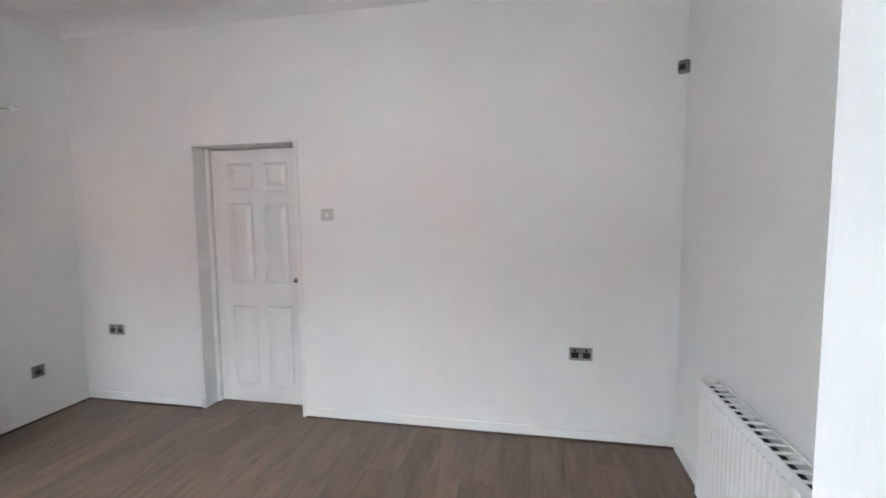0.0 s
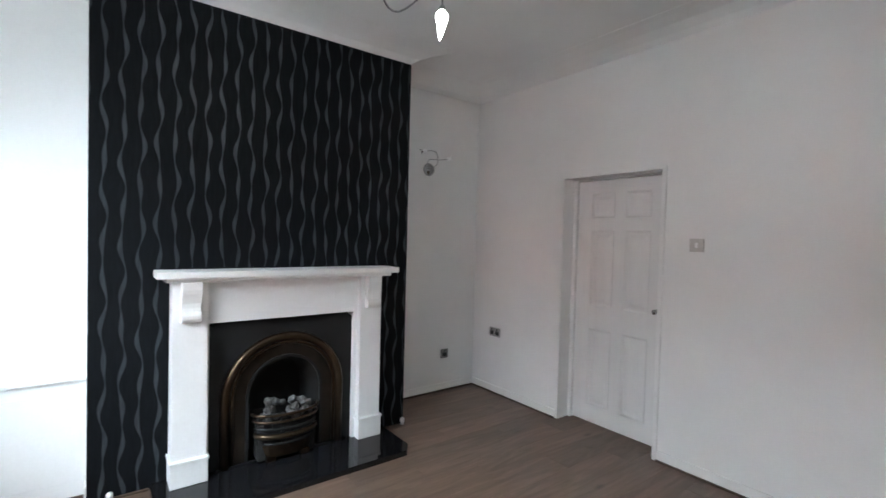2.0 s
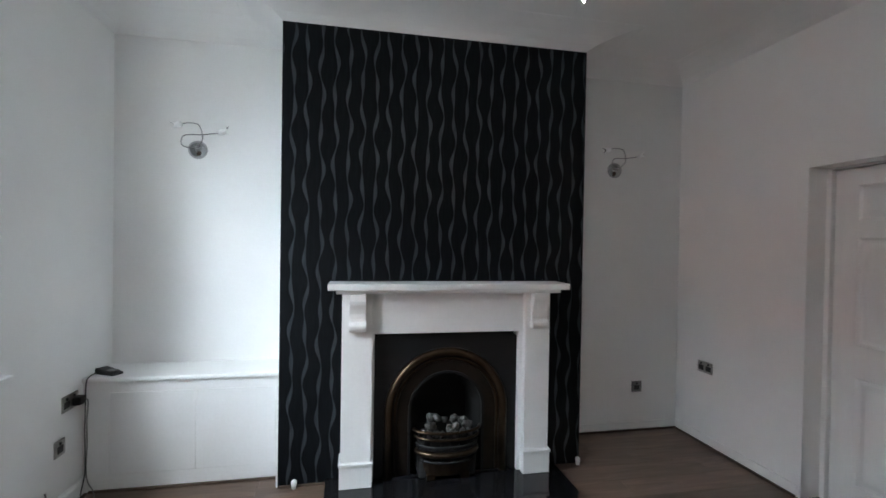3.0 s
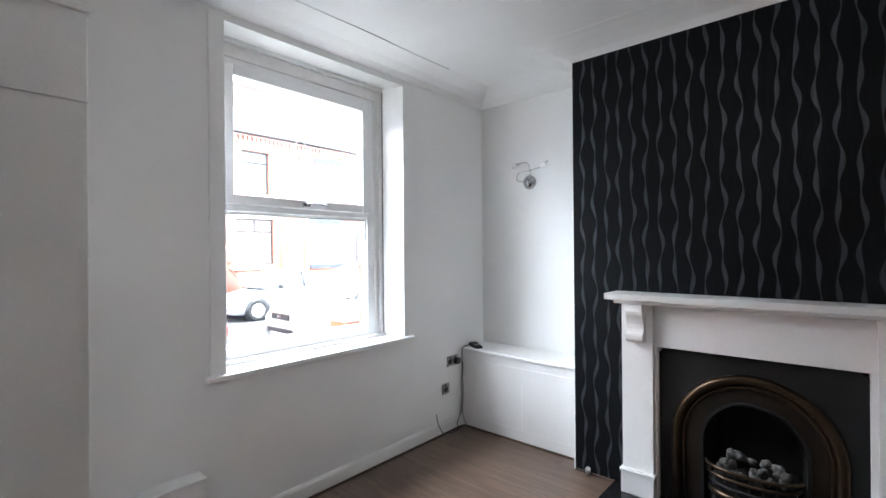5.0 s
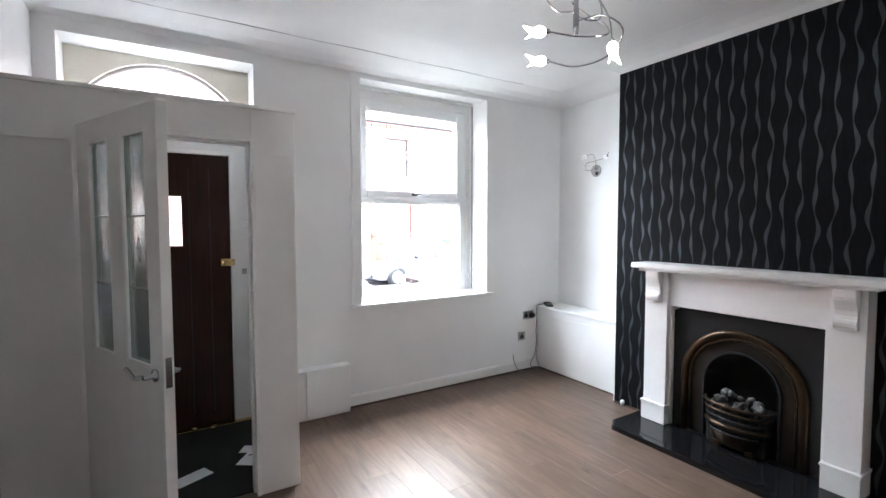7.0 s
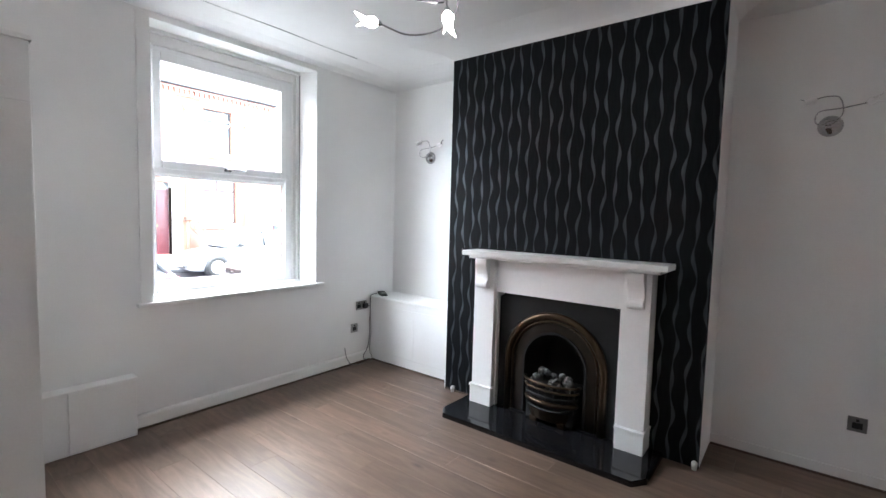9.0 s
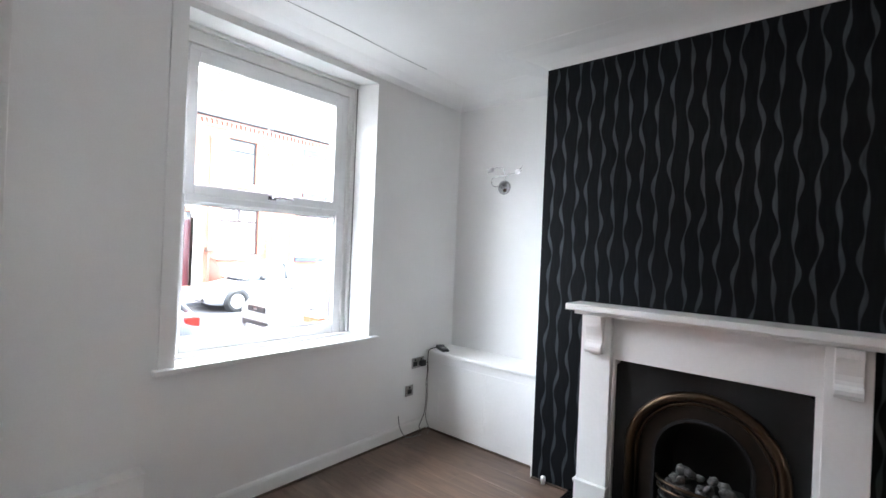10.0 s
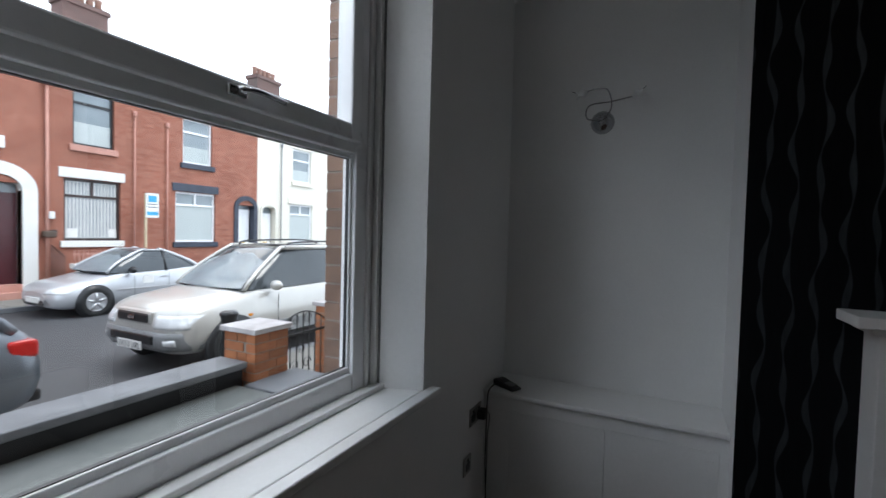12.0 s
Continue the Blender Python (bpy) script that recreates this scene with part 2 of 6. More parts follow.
def math_node(t, op, a, b=0.0):
    n = t.nodes.new("ShaderNodeMath")
    n.operation = op
    for i, v in enumerate((a, b)):
        if isinstance(v, (int, float)):
            n.inputs[i].default_value = v
        else:
            t.links.new(v, n.inputs[i])
    return n.outputs[0]


def wallpaper():
    """Black paper with upright silver ribbons that swell and sway."""
    m, t, p = nodes_of("wavy_stripe_wallpaper")
    c = t.nodes.new("ShaderNodeTexCoord")
    sp = t.nodes.new("ShaderNodeSeparateXYZ")
    t.links.new(c.outputs["Object"], sp.inputs[0])
    side = math_node(t, "ADD", sp.outputs["Y"], sp.outputs["X"])
    u = math_node(t, "MULTIPLY", side, 1 / 0.0847)
    i = math_node(t, "FLOOR", u)
    f = math_node(t, "SUBTRACT", math_node(t, "FRACT", u), 0.5)
    rnd = []
    for k in range(3):
        w = t.nodes.new("ShaderNodeTexWhiteNoise")
        w.noise_dimensions = "1D"
        t.links.new(math_node(t, "ADD", i, 31.7 * k + 5), w.inputs["W"])
        rnd.append(math_node(t, "MULTIPLY", w.outputs["Value"], 6.283))
    z = sp.outputs["Z"]

    def wave(period, ph, amp):
        return math_node(t, "MULTIPLY", math_node(t, "SINE", math_node(t, "ADD", math_node(t, "MULTIPLY", z, 6.283 / period), ph)), amp)
    cen = math_node(t, "ADD", wave(0.43, rnd[0], 0.12), wave(0.245, rnd[1], 0.075))
    half = math_node(t, "ADD", wave(0.225, rnd[2], 0.055), 0.09)
    edge = math_node(t, "SUBTRACT", half, math_node(t, "ABSOLUTE", math_node(t, "SUBTRACT", f, cen)))
    mask = t.nodes.new("ShaderNodeMapRange")
    mask.inputs[1].default_value, mask.inputs[2].default_value = -0.02, 0.03
    t.links.new(edge, mask.inputs[0])
    g = noise_node(t, 60, 4, (1, 1, 0.15))
    dark = ramp(t, (0.0018, 0.0023, 0.0032), (0.0042, 0.0052, 0.0068))
    light = ramp(t, (0.040, 0.046, 0.052), (0.068, 0.076, 0.083))
    t.links.new(g.outputs[0], dark.inputs[0])
    t.links.new(g.outputs[0], light.inputs[0])
    t.links.new(mix_rgb(t, "MIX", mask.outputs[0], dark.outputs[0], light.outputs[0]), p.inputs["Base Color"])
    rg = t.nodes.new("ShaderNodeMapRange")
    rg.inputs[3].default_value, rg.inputs[4].default_value = 0.62, 0.36
    p.inputs['Specular IOR Level'].default_value = 0.14
    t.links.new(mask.outputs[0], rg.inputs[0])
    t.links.new(rg.outputs[0], p.inputs["Roughness"])
    met = math_node(t, "MULTIPLY", mask.outputs[0], 0.6)
    t.links.new(met, p.inputs["Metallic"])
    bump(t, p, math_node(t, "ADD", math_node(t, "MULTIPLY", mask.outputs[0], 0.5), g.outputs[0]), 0.12, 0.002)
    return m


PAPERW = wallpaper()


def laminate():
    m, t, p = nodes_of("laminate_plank")
    info = t.nodes.new("ShaderNodeObjectInfo")
    c = t.nodes.new("ShaderNodeTexCoord")
    mp = t.nodes.new("ShaderNodeMapping")
    mp.inputs["Scale"].default_value = (9, 0.9, 1)
    off = t.nodes.new("ShaderNodeVectorMath")
    off.operation = "SCALE"
    off.inputs[0].default_value = (17, 23, 5)
    t.links.new(info.outputs["Random"], off.inputs["Scale"])
    ad = t.nodes.new("ShaderNodeVectorMath")
    t.links.new(c.outputs["Object"], ad.inputs[0])
    t.links.new(off.outputs[0], ad.inputs[1])
    t.links.new(ad.outputs[0], mp.inputs[0])
    n = t.nodes.new("ShaderNodeTexNoise")
    n.inputs["Scale"].default_value, n.inputs["Detail"].default_value, n.inputs["Distortion"].default_value = 2.2, 8, 1.2
    t.links.new(mp.outputs[0], n.inputs["Vector"])
    f = t.nodes.new("ShaderNodeTexNoise")
    f.inputs["Scale"].default_value, f.inputs["Detail"].default_value = 26, 5
    t.links.new(mp.outputs[0], f.inputs["Vector"])
    kn = t.nodes.new("ShaderNodeTexVoronoi")
    kn.inputs["Scale"].default_value = 1.7
    mk = t.nodes.new("ShaderNodeMapping")
    mk.inputs["Scale"].default_value = (2.2, 1.0, 1)
    t.links.new(ad.outputs[0], mk.inputs[0])
    t.links.new(mk.outputs[0], kn.inputs["Vector"])
    knot = ramp(t, (0.35, 0.32, 0.30), (1, 1, 1), 0.02, 0.10)
    t.links.new(kn.outputs["Distance"], knot.inputs[0])
    r = ramp(t, (0.105, 0.067, 0.047), (0.182, 0.123, 0.089), 0.3, 0.72)
    t.links.new(n.outputs[0], r.inputs[0])
    col = mix_rgb(t, "OVERLAY", 0.3, r.outputs[0], f.outputs[0])
    col = mix_rgb(t, "MULTIPLY", 0.7, col, knot.outputs[0])
    hs = t.nodes.new("ShaderNodeHueSaturation")
    mr = t.nodes.new("ShaderNodeMapRange")
    mr.inputs[3].default_value, mr.inputs[4].default_value = 0.86, 1.14
    t.links.new(info.outputs["Random"], mr.inputs[0])
    t.links.new(mr.outputs[0], hs.inputs["Value"])
    t.links.new(col, hs.inputs["Color"])
    t.links.new(hs.outputs[0], p.inputs["Base Color"])
    rr = t.nodes.new("ShaderNodeMapRange")
    rr.inputs[3].default_value, rr.inputs[4].default_value = 0.30, 0.48
    t.links.new(f.outputs[0], rr.inputs[0])
    t.links.new(rr.outputs[0], p.inputs["Roughness"])
    bump(t, p, f.outputs[0], 0.12, 0.002)
    return m


PLANK = laminate()


# ---- mesh helpers ----
def box(bm, x0, x1, y0, y1, z0, z1, bev=0.0):
    vs = [bm.verts.new((x, y, z)) for x in (min(x0, x1), max(x0, x1)) for y in (min(y0, y1), max(y0, y1)) for z in (min(z0, z1), max(z0, z1))]
    fs = [bm.faces.new([vs[k] for k in q]) for q in ((0, 1, 3, 2), (4, 6, 7, 5), (0, 4, 5, 1), (2, 3, 7, 6), (0, 2, 6, 4), (1, 5, 7, 3))]
    if bev:
        es = {e for f in fs for e in f.edges}
        bmesh.ops.bevel(bm, geom=list(es), offset=bev, segments=2, affect="EDGES", profile=0.5)
    return fs


def prism(bm, pts, axis, a0, a1):
    """A polygon of 2D points pushed out along an axis from a0 to a1."""
    def at(p, a):
        return {"x": (a, p[0], p[1]), "y": (p[0], a, p[1]), "z": (p[0], p[1], a)}[axis]
    lo = [bm.verts.new(at(p, a0)) for p in pts]
    hi = [bm.verts.new(at(p, a1)) for p in pts]
    n = len(pts)
    bm.faces.new(lo)
    bm.faces.new(hi[::-1])
    for i in range(n):
        bm.faces.new((lo[i], hi[i], hi[(i + 1) % n], lo[(i + 1) % n]))
    bmesh.ops.recalc_face_normals(bm, faces=bm.faces[:])


def strip(bm, outer, inner, axis, a0, a1):
    """A band between two open rows of 2D points, with thickness."""
    def at(p, a):
        return {"x": (a, p[0], p[1]), "y": (p[0], a, p[1]), "z": (p[0], p[1], a)}[axis]
    n = len(outer)
    rows = [[bm.verts.new(at(p, a)) for p in row] for row in (outer, inner) for a in (a0, a1)]
    o0, o1, i0, i1 = rows
    for k in range(n - 1):
        for a, b in ((o0, o1), (o1, i1), (i1, i0), (i0, o0)):
            bm.faces.new((a[k], a[k + 1], b[k + 1], b[k]))
    for k in (0, n - 1):
        bm.faces.new((o0[k], o1[k], i1[k], i0[k]))
    bmesh.ops.recalc_face_normals(bm, faces=bm.faces[:])


def smooth_path(pts, n=8):
    """Catmull-Rom through the points."""
    P = [Vector(p) for p in pts]
    P = [2 * P[0] - P[1]] + P + [2 * P[-1] - P[-2]]
    out = []
    for k in range(1, len(P) - 2):
        for s in range(n):
            u = s / n
            out.append(0.5 * (2 * P[k] + (P[k + 1] - P[k - 1]) * u + (2 * P[k - 1] - 5 * P[k] + 4 * P[k + 1] - P[k + 2]) * u * u + (3 * P[k] - P[k - 1] - 3 * P[k + 1] + P[k + 2]) * u ** 3))
    return out + [P[-2]]


def tube(bm, pts, r, seg=8):
    """A round tube along points; r is a number or one for each point."""
    P = [Vector(p) for p in pts]
    rs = r if isinstance(r, (list, tuple)) else [r] * len(P)
    rings, side = [], None
    for k, p in enumerate(P):
        d = (P[min(k + 1, len(P) - 1)] - P[max(k - 1, 0)]).normalized()
        if side is None:
            side = d.orthogonal().normalized()
        side = (side - d * side.dot(d)).normalized()
        up = d.cross(side)
        rings.append([bm.verts.new(p + rs[k] * (math.cos(a) * side + math.sin(a) * up)) for a in [2 * math.pi * j / seg for j in range(seg)]])
    for a, b in zip(rings, rings[1:]):
        for j in range(seg):
            f = bm.faces.new((a[j], a[(j + 1) % seg], b[(j + 1) % seg], b[j]))
            f.smooth = True
    bm.faces.new(rings[0][::-1])
    bm.faces.new(rings[-1])


def lathe(bm, prof, base, axis=(0, 0, 1), seg=20):
    """Turned shape: rows of (radius, height) about an axis from base."""
    ax = Vector(axis).normalized()
    side = ax.orthogonal().normalized()
    up = ax.cross(side)
    rings = []
    for r, h in prof:
        o = Vector(base) + ax * h
        rings.append([bm.verts.new(o + max(r, 1e-4) * (math.cos(a) * side + math.sin(a) * up)) for a in [2 * math.pi * j / seg for j in range(seg)]])
    for a, b in zip(rings, rings[1:]):
        for j in range(seg):
            f = bm.faces.new((a[j], a[(j + 1) % seg], b[(j + 1) % seg], b[j]))
            f.smooth = True
    bm.faces.new(rings[0][::-1])
    bm.faces.new(rings[-1])


def finish(name, bm, mat):
    me = bpy.data.meshes.new(name)
    bm.to_mesh(me)
    bm.free()
    me.materials.append(mat)
    return me


def part(name, bm, mat, parent=None, label=""):
    ob = new(name, finish(name, bm, mat))
    if parent is not None:
        ob.parent = parent
    return tagged(ob, label)


def thing(name, label, category, group="", kind=""):
    return tagged(new(name), label, category, group, kind)


def bpart(name, b, mat, parent=None, label="", bev=0.0):
    """One box, or a list of boxes, as a part."""
    bm = bmesh.new()
    for q in (b if isinstance(b, list) else [b]):
        box(bm, *q, bev)
    return part(name, bm, mat, parent, label)


def structure(name, boxes, mat, label, category, bev=0.0):
    return tagged(bpart(name, boxes, mat, None, "", bev), label, category, "", "structure")

# ---- the room: walls, floor, ceiling ----
W, E, S, N, TOP, CEILZ = -3.15, 1.372, -1.172, 3.117, 2.89, 2.975
CX, CY0, CY1 = -2.70, -0.04, 1.985          # chimney breast face and sides
SO = -1.452                                 # outer face of the front wall
H = 3.15
wx0, wx1, wz0, wz1 = -2.115, -0.75, 0.895, 2.845    # window opening
dx0, dx1, dz1 = 0.10, 1.255, 2.805            # front door recess

floor = structure("floor", [(W - 0.3, E + 0.3, SO, N + 1.2, -0.14, -0.012)], BEAD, "solid sub-floor under the laminate", "floor")
structure("wall_west", [(W - 0.3, W, SO, N + 0.3, -0.012, H)], WALL, "white painted alcove wall beside the chimney breast", "wall")
structure("wall_east", [(E, E + 0.3, SO, N + 0.3, -0.012, H)], WALL, "plain white painted plaster party wall", "wall")
nx0, nx1, nz1 = -2.042, -1.205, 2.03
structure("wall_north", [(W, nx0, N, N + 0.3, -0.012, H), (nx1, E, N, N + 0.3, -0.012, H), (nx0, nx1, N, N + 0.3, nz1, H)], WALL, "white painted back wall with a doorway", "wall")
structure("wall_south", [
    (W, wx0, SO + 0.004, S, -0.012, H), (wx1, dx0, SO + 0.004, S, -0.012, H), (dx1, E, SO + 0.004, S, -0.012, H),
    (wx0, wx1, SO + 0.004, S, -0.012, wz0 - 0.03), (wx0, wx1, SO + 0.004, S, wz1, H), (dx0, dx1, SO + 0.004, S, dz1, H)], WALL, "white painted front wall with window and door openings", "wall")
structure("wall_pad", [(wx1, wx1 + 0.085, S - 0.01, S + 0.010, wz0, wz1 + 0.02)], WALL, "white painted plaster margin beside the window", "wall trim", 0.004)

# chimney breast, with the fire opening left free
breast = structure("chimney_breast", [
    (W, CX, CY0, 0.62, -0.012, H), (W, CX, 1.31, CY1, -0.012, H), (W, CX, 0.62, 1.31, 0.86, H), (W, W + 0.05, 0.62, 1.31, -0.012, 0.86)], WALL, "projecting chimney breast with plain white sides", "chimney breast")
bm = bmesh.new()
for q in ((CY0 - 0.001, 0.60, 0.0, 2.885), (1.33, CY1 + 0.001, 0.0, 2.885), (0.60, 1.33, 0.88, 2.885)):
    box(bm, CX, CX + 0.004, *q)
bmesh.ops.remove_doubles(bm, verts=bm.verts[:], dist=1e-5)
bmesh.ops.delete(bm, geom=[f for f in bm.faces if f.normal.x < -0.5], context="FACES")
tagged(part("wallpaper", bm, PAPERW), "black wallpaper with wavy silver upright ribbons", "wallpaper", "", "structure")

# ceiling: flat field and a shallow coved margin that follows the walls
outline = [(W, S), (E, S), (E, N), (W, N), (W, CY1), (CX, CY1), (CX, CY0), (W, CY0)]


def inset(pts, d):
    out, n = [], len(pts)
    for k in range(n):
        a, b, c = Vector(pts[k - 1]), Vector(pts[k]), Vector(pts[(k + 1) % n])
        e1, e2 = (b - a).normalized(), (c - b).normalized()
        n1, n2 = Vector((-e1.y, e1.x)), Vector((-e2.y, e2.x))
        out.append(tuple(b + d * (n1 + n2) / (1 + n1.dot(n2))))
    return out


bm = bmesh.new()
rings = []
prof = [(0.0, TOP), (0.05, TOP + 0.03), (0.13, TOP + 0.058), (0.22, TOP + 0.076), (0.27, CEILZ - 0.004), (0.278, CEILZ)]
for d, z in prof:
    rings.append([bm.verts.new((x, y, z)) for x, y in inset(outline, d)])
for a, b in zip(rings, rings[1:]):
    for k in range(len(a)):
        bm.faces.new((a[k], a[(k + 1) % len(a)], b[(k + 1) % len(a)], b[k]))
bm.faces.new(rings[-1])
top = [bm.verts.new((x, y, H + 0.1)) for x, y in outline]
bm.faces.new(top[::-1])
for k in range(len(top)):
    bm.faces.new((rings[0][k], top[k], top[(k + 1) % len(top)], rings[0][(k + 1) % len(top)]))
bmesh.ops.recalc_face_normals(bm, faces=bm.faces[:])
tagged(part("ceiling", bm, CEIL), "white painted ceiling with a shallow coved margin", "ceiling", "", "structure")
bm = bmesh.new()
tube(bm, [(x, S + 0.272 + 0.004 * math.sin(7 * x), CEILZ - 0.002) for x in np.linspace(-2.35, 1.25, 40)], 0.0032, 5)
tagged(part("ceiling_crack", bm, CRACK), "fine crack along the ceiling's coved edge", "crack", "", "structure")

# skirting and floor beads
bm = bmesh.new()
prism(bm, [(S, 0.0), (S + 0.018, 0.0), (S + 0.018, 0.085), (S + 0.012, 0.10), (S, 0.106)], "x", -2.82, -0.60)
tagged(part("baseboard", bm, GLOSS), "white gloss skirting board under the window", "skirting board", "", "structure")
for name, b in (("baseboard", (nx1 + 0.03, E, N - 0.012, N, 0.0, 0.075)), ("baseboard", (W, nx0 - 0.02, N - 0.012, N, 0.0, 0.075)), ("baseboard", (W, W + 0.012, CY1, N - 0.012, 0.0, 0.075)), ("baseboard", (E - 0.012, E, -0.203, N - 0.012, 0.0, 0.075))):
    tagged(bpart(name, b, WALL, None, "", 0.003), "low white skirting board painted like the wall", "skirting board", "", "structure")
for b in ((nx1 + 0.03, E - 0.012, N - 0.026, N - 0.012, 0, 0.014), (W + 0.012, nx0 - 0.02, N - 0.026, N - 0.012, 0, 0.014), (W + 0.012, W + 0.026, CY1 + 0.005, N - 0.026, 0, 0.014),
          (-2.80, -0.61, S + 0.018, S + 0.032, 0, 0.014), (-2.82, -2.806, S + 0.032, CY0 - 0.01, 0, 0.014), (CX + 0.006, CX + 0.02, CY0, 0.245, 0, 0.014)):
    tagged(bpart("trim", b, BEAD, None, "", 0.003), "thin brown bead along the floor's edge", "floor bead", "", "structure")

# ---- doorway in the back wall, with a six-panel door ----
doorcase = thing("door_frame", "white painted door lining set back in the wall", "door frame", "", "structure")
for b in ((nx0, nx0 + 0.03, N + 0.135, N + 0.28, 0, nz1), (nx1 - 0.03, nx1, N + 0.135, N + 0.28, 0, nz1)):
    bpart("jamb", b, GLOSS, doorcase, "", 0.003)
bpart("head", (nx0 + 0.03, nx1 - 0.03, N + 0.135, N + 0.28, nz1 - 0.012, nz1), GLOSS, doorcase, "", 0.003)
for b in ((nx1 - 0.004, nx1 + 0.028, N - 0.012, N + 0.06, 0, nz1 + 0.02),):
    bpart("edge_board", b, GLOSS, doorcase, "", 0.004)


def panel_door(name, x0, x1, z0, z1, yf, yb, rows, cols, mat):
    """A moulded door: rails and stiles with raised-and-fielded panels. The front is at yf."""
    d = thing(name, "white six-panel moulded door, shut in its doorway", "door")
    bm = bmesh.new()
    s = 1 if yb > yf else -1
    rec = yf + s * 0.011
    xs = sorted({x0, x1, *[c for q in cols for c in q]})
    zs = sorted({z0, z1, *[r for q in rows for r in q]})
    for a, b in zip(xs, xs[1:]):
        for c, e in zip(zs, zs[1:]):
            hole = any(q[0] <= a and b <= q[1] for q in cols) and any(q[0] <= c and e <= q[1] for q in rows)
            if not hole:
                box(bm, a, b, yf, yb, c, e)
    bmesh.ops.remove_doubles(bm, verts=bm.verts[:], dist=1e-5)
    part("stiles_and_rails", bm, mat, d)
    for q in cols:
        for r in rows:
            bm = bmesh.new()
            a, b, c, e = q[0], q[1], r[0], r[1]
            steps = [(0.0, yf + s * 0.001), (0.014, rec), (0.030, rec), (0.058, yf + s * 0.003)]
            rg = []
            for dd, y in steps:
                rg.append([bm.verts.new(v) for v in ((a + dd, y, c + dd), (b - dd, y, c + dd), (b - dd, y, e - dd), (a + dd, y, e - dd))])
            for m1, m2 in zip(rg, rg[1:]):
                for k in range(4):
                    bm.faces.new((m1[k], m1[(k + 1) % 4], m2[(k + 1) % 4], m2[k]))
            bm.faces.new(rg[-1])
            back = [bm.verts.new((v.co.x, yb - s * 0.004, v.co.z)) for v in rg[0]]
            for k in range(4):
                bm.faces.new((rg[0][k], back[k], back[(k + 1) % 4], rg[0][(k + 1) % 4]))
            bm.faces.new(back[::-1])
            bmesh.ops.recalc_face_normals(bm, faces=bm.faces[:])
            part("panel", bm, mat, d)
    return d


nd = panel_door("door", nx0 + 0.034, nx1 - 0.034, 0.008, nz1 - 0.016, N + 0.165, N + 0.20,
                [(0.15, 0.79), (0.978, 1.605), (1.705, 1.912)], [(-1.878, -1.668), (-1.574, -1.364)], DOORW)
bm = bmesh.new()
lathe(bm, [(0.02, 0), (0.02, 0.005), (0.008, 0.008), (0.008, 0.03), (0.018, 0.036), (0.018, 0.05), (0.0, 0.054)], (-1.295, N + 0.165, 1.01), (0, -1, 0), 16)
part("door_knob", bm, CHROME, nd, "small chrome door knob")

# added out of sight to keep outside light from the door gaps
structure("wall_beyond", [(nx0, nx1, N + 0.284, N + 0.3, -0.012, nz1)], WALL, "unseen panel added to stop light behind the door", "wall")

# ---- the front window ----
GY = -1.405
win = thing("window_1", "white plastic double-glazed window with top opener", "window", "", "structure")
fx0, fx1, fz0, fz1 = -1.985, -0.772, wz0 - 0.004, 2.735
t0, t1 = 1.805, 1.862
bpart("window_frame", [(fx0, fx0 + 0.07, GY - 0.03, GY + 0.035, fz0, fz1), (fx1 - 0.066, fx1, GY - 0.03, GY + 0.035, fz0, fz1),
                       (fx0 + 0.07, fx1 - 0.066, GY - 0.03, GY + 0.035, fz0, fz0 + 0.095), (fx0 + 0.07, fx1 - 0.066, GY - 0.03, GY + 0.035, fz1 - 0.05, fz1),
                       (fx0 + 0.07, fx1 - 0.066, GY - 0.03, GY + 0.035, t0 + 0.006, t1)], PVC, win, "", 0.006)
bpart("glazing_bead", [(fx0 + 0.068, fx1 - 0.064, GY - 0.01, GY + 0.018, fz0 + 0.09, fz0 + 0.118), (fx0 + 0.068, fx0 + 0.082, GY - 0.01, GY + 0.018, fz0 + 0.118, t0),
                       (fx1 - 0.078, fx1 - 0.064, GY - 0.01, GY + 0.018, fz0 + 0.118, t0), (fx0 + 0.068, fx1 - 0.064, GY - 0.01, GY + 0.018, t0 - 0.012, t0 + 0.008)], PVC, win, "", 0.004)
bpart("gasket", [(fx0 + 0.081, fx1 - 0.077, GY - 0.002, GY + 0.010, fz0 + 0.1175, fz0 + 0.1205), (fx0 + 0.081, fx1 - 0.077, GY - 0.002, GY + 0.010, t0 - 0.0145, t0 - 0.0115),
                 (fx0 + 0.0815, fx0 + 0.0845, GY - 0.002, GY + 0.010, fz0 + 0.12, t0 - 0.012), (fx1 - 0.0805, fx1 - 0.0775, GY - 0.002, GY + 0.010, fz0 + 0.12, t0 - 0.012)], BLACKP, win, "black rubber glazing gasket")
sash = bpart("opening_sash", [(fx0 + 0.058, fx0 + 0.122, GY - 0.02, GY + 0.052, t1 - 0.012, fz1 - 0.035), (fx1 - 0.112, fx1 - 0.054, GY - 0.02, GY + 0.052, t1 - 0.012, fz1 - 0.035),
                              (fx0 + 0.122, fx1 - 0.112, GY - 0.02, GY + 0.052, t1 - 0.012, t1 + 0.052), (fx0 + 0.122, fx1 - 0.112, GY - 0.02, GY + 0.052, fz1 - 0.105, fz1 - 0.035)], PVC, win, "", 0.007)
hb = bmesh.new()
box(hb, -1.400, -1.340, GY + 0.052, GY + 0.064, t1 + 0.006, t1 + 0.034, 0.004)
tube(hb, smooth_path([(-1.370, GY + 0.06, t1 + 0.02), (-1.370, GY + 0.085, t1 + 0.022), (-1.415, GY + 0.092, t1 + 0.026), (-1.510, GY + 0.088, t1 + 0.022)], 5), [0.009] * 6 + [0.007] * 10, 8)
part("window_handle", hb, CHROME, sash, "metal lever window handle")
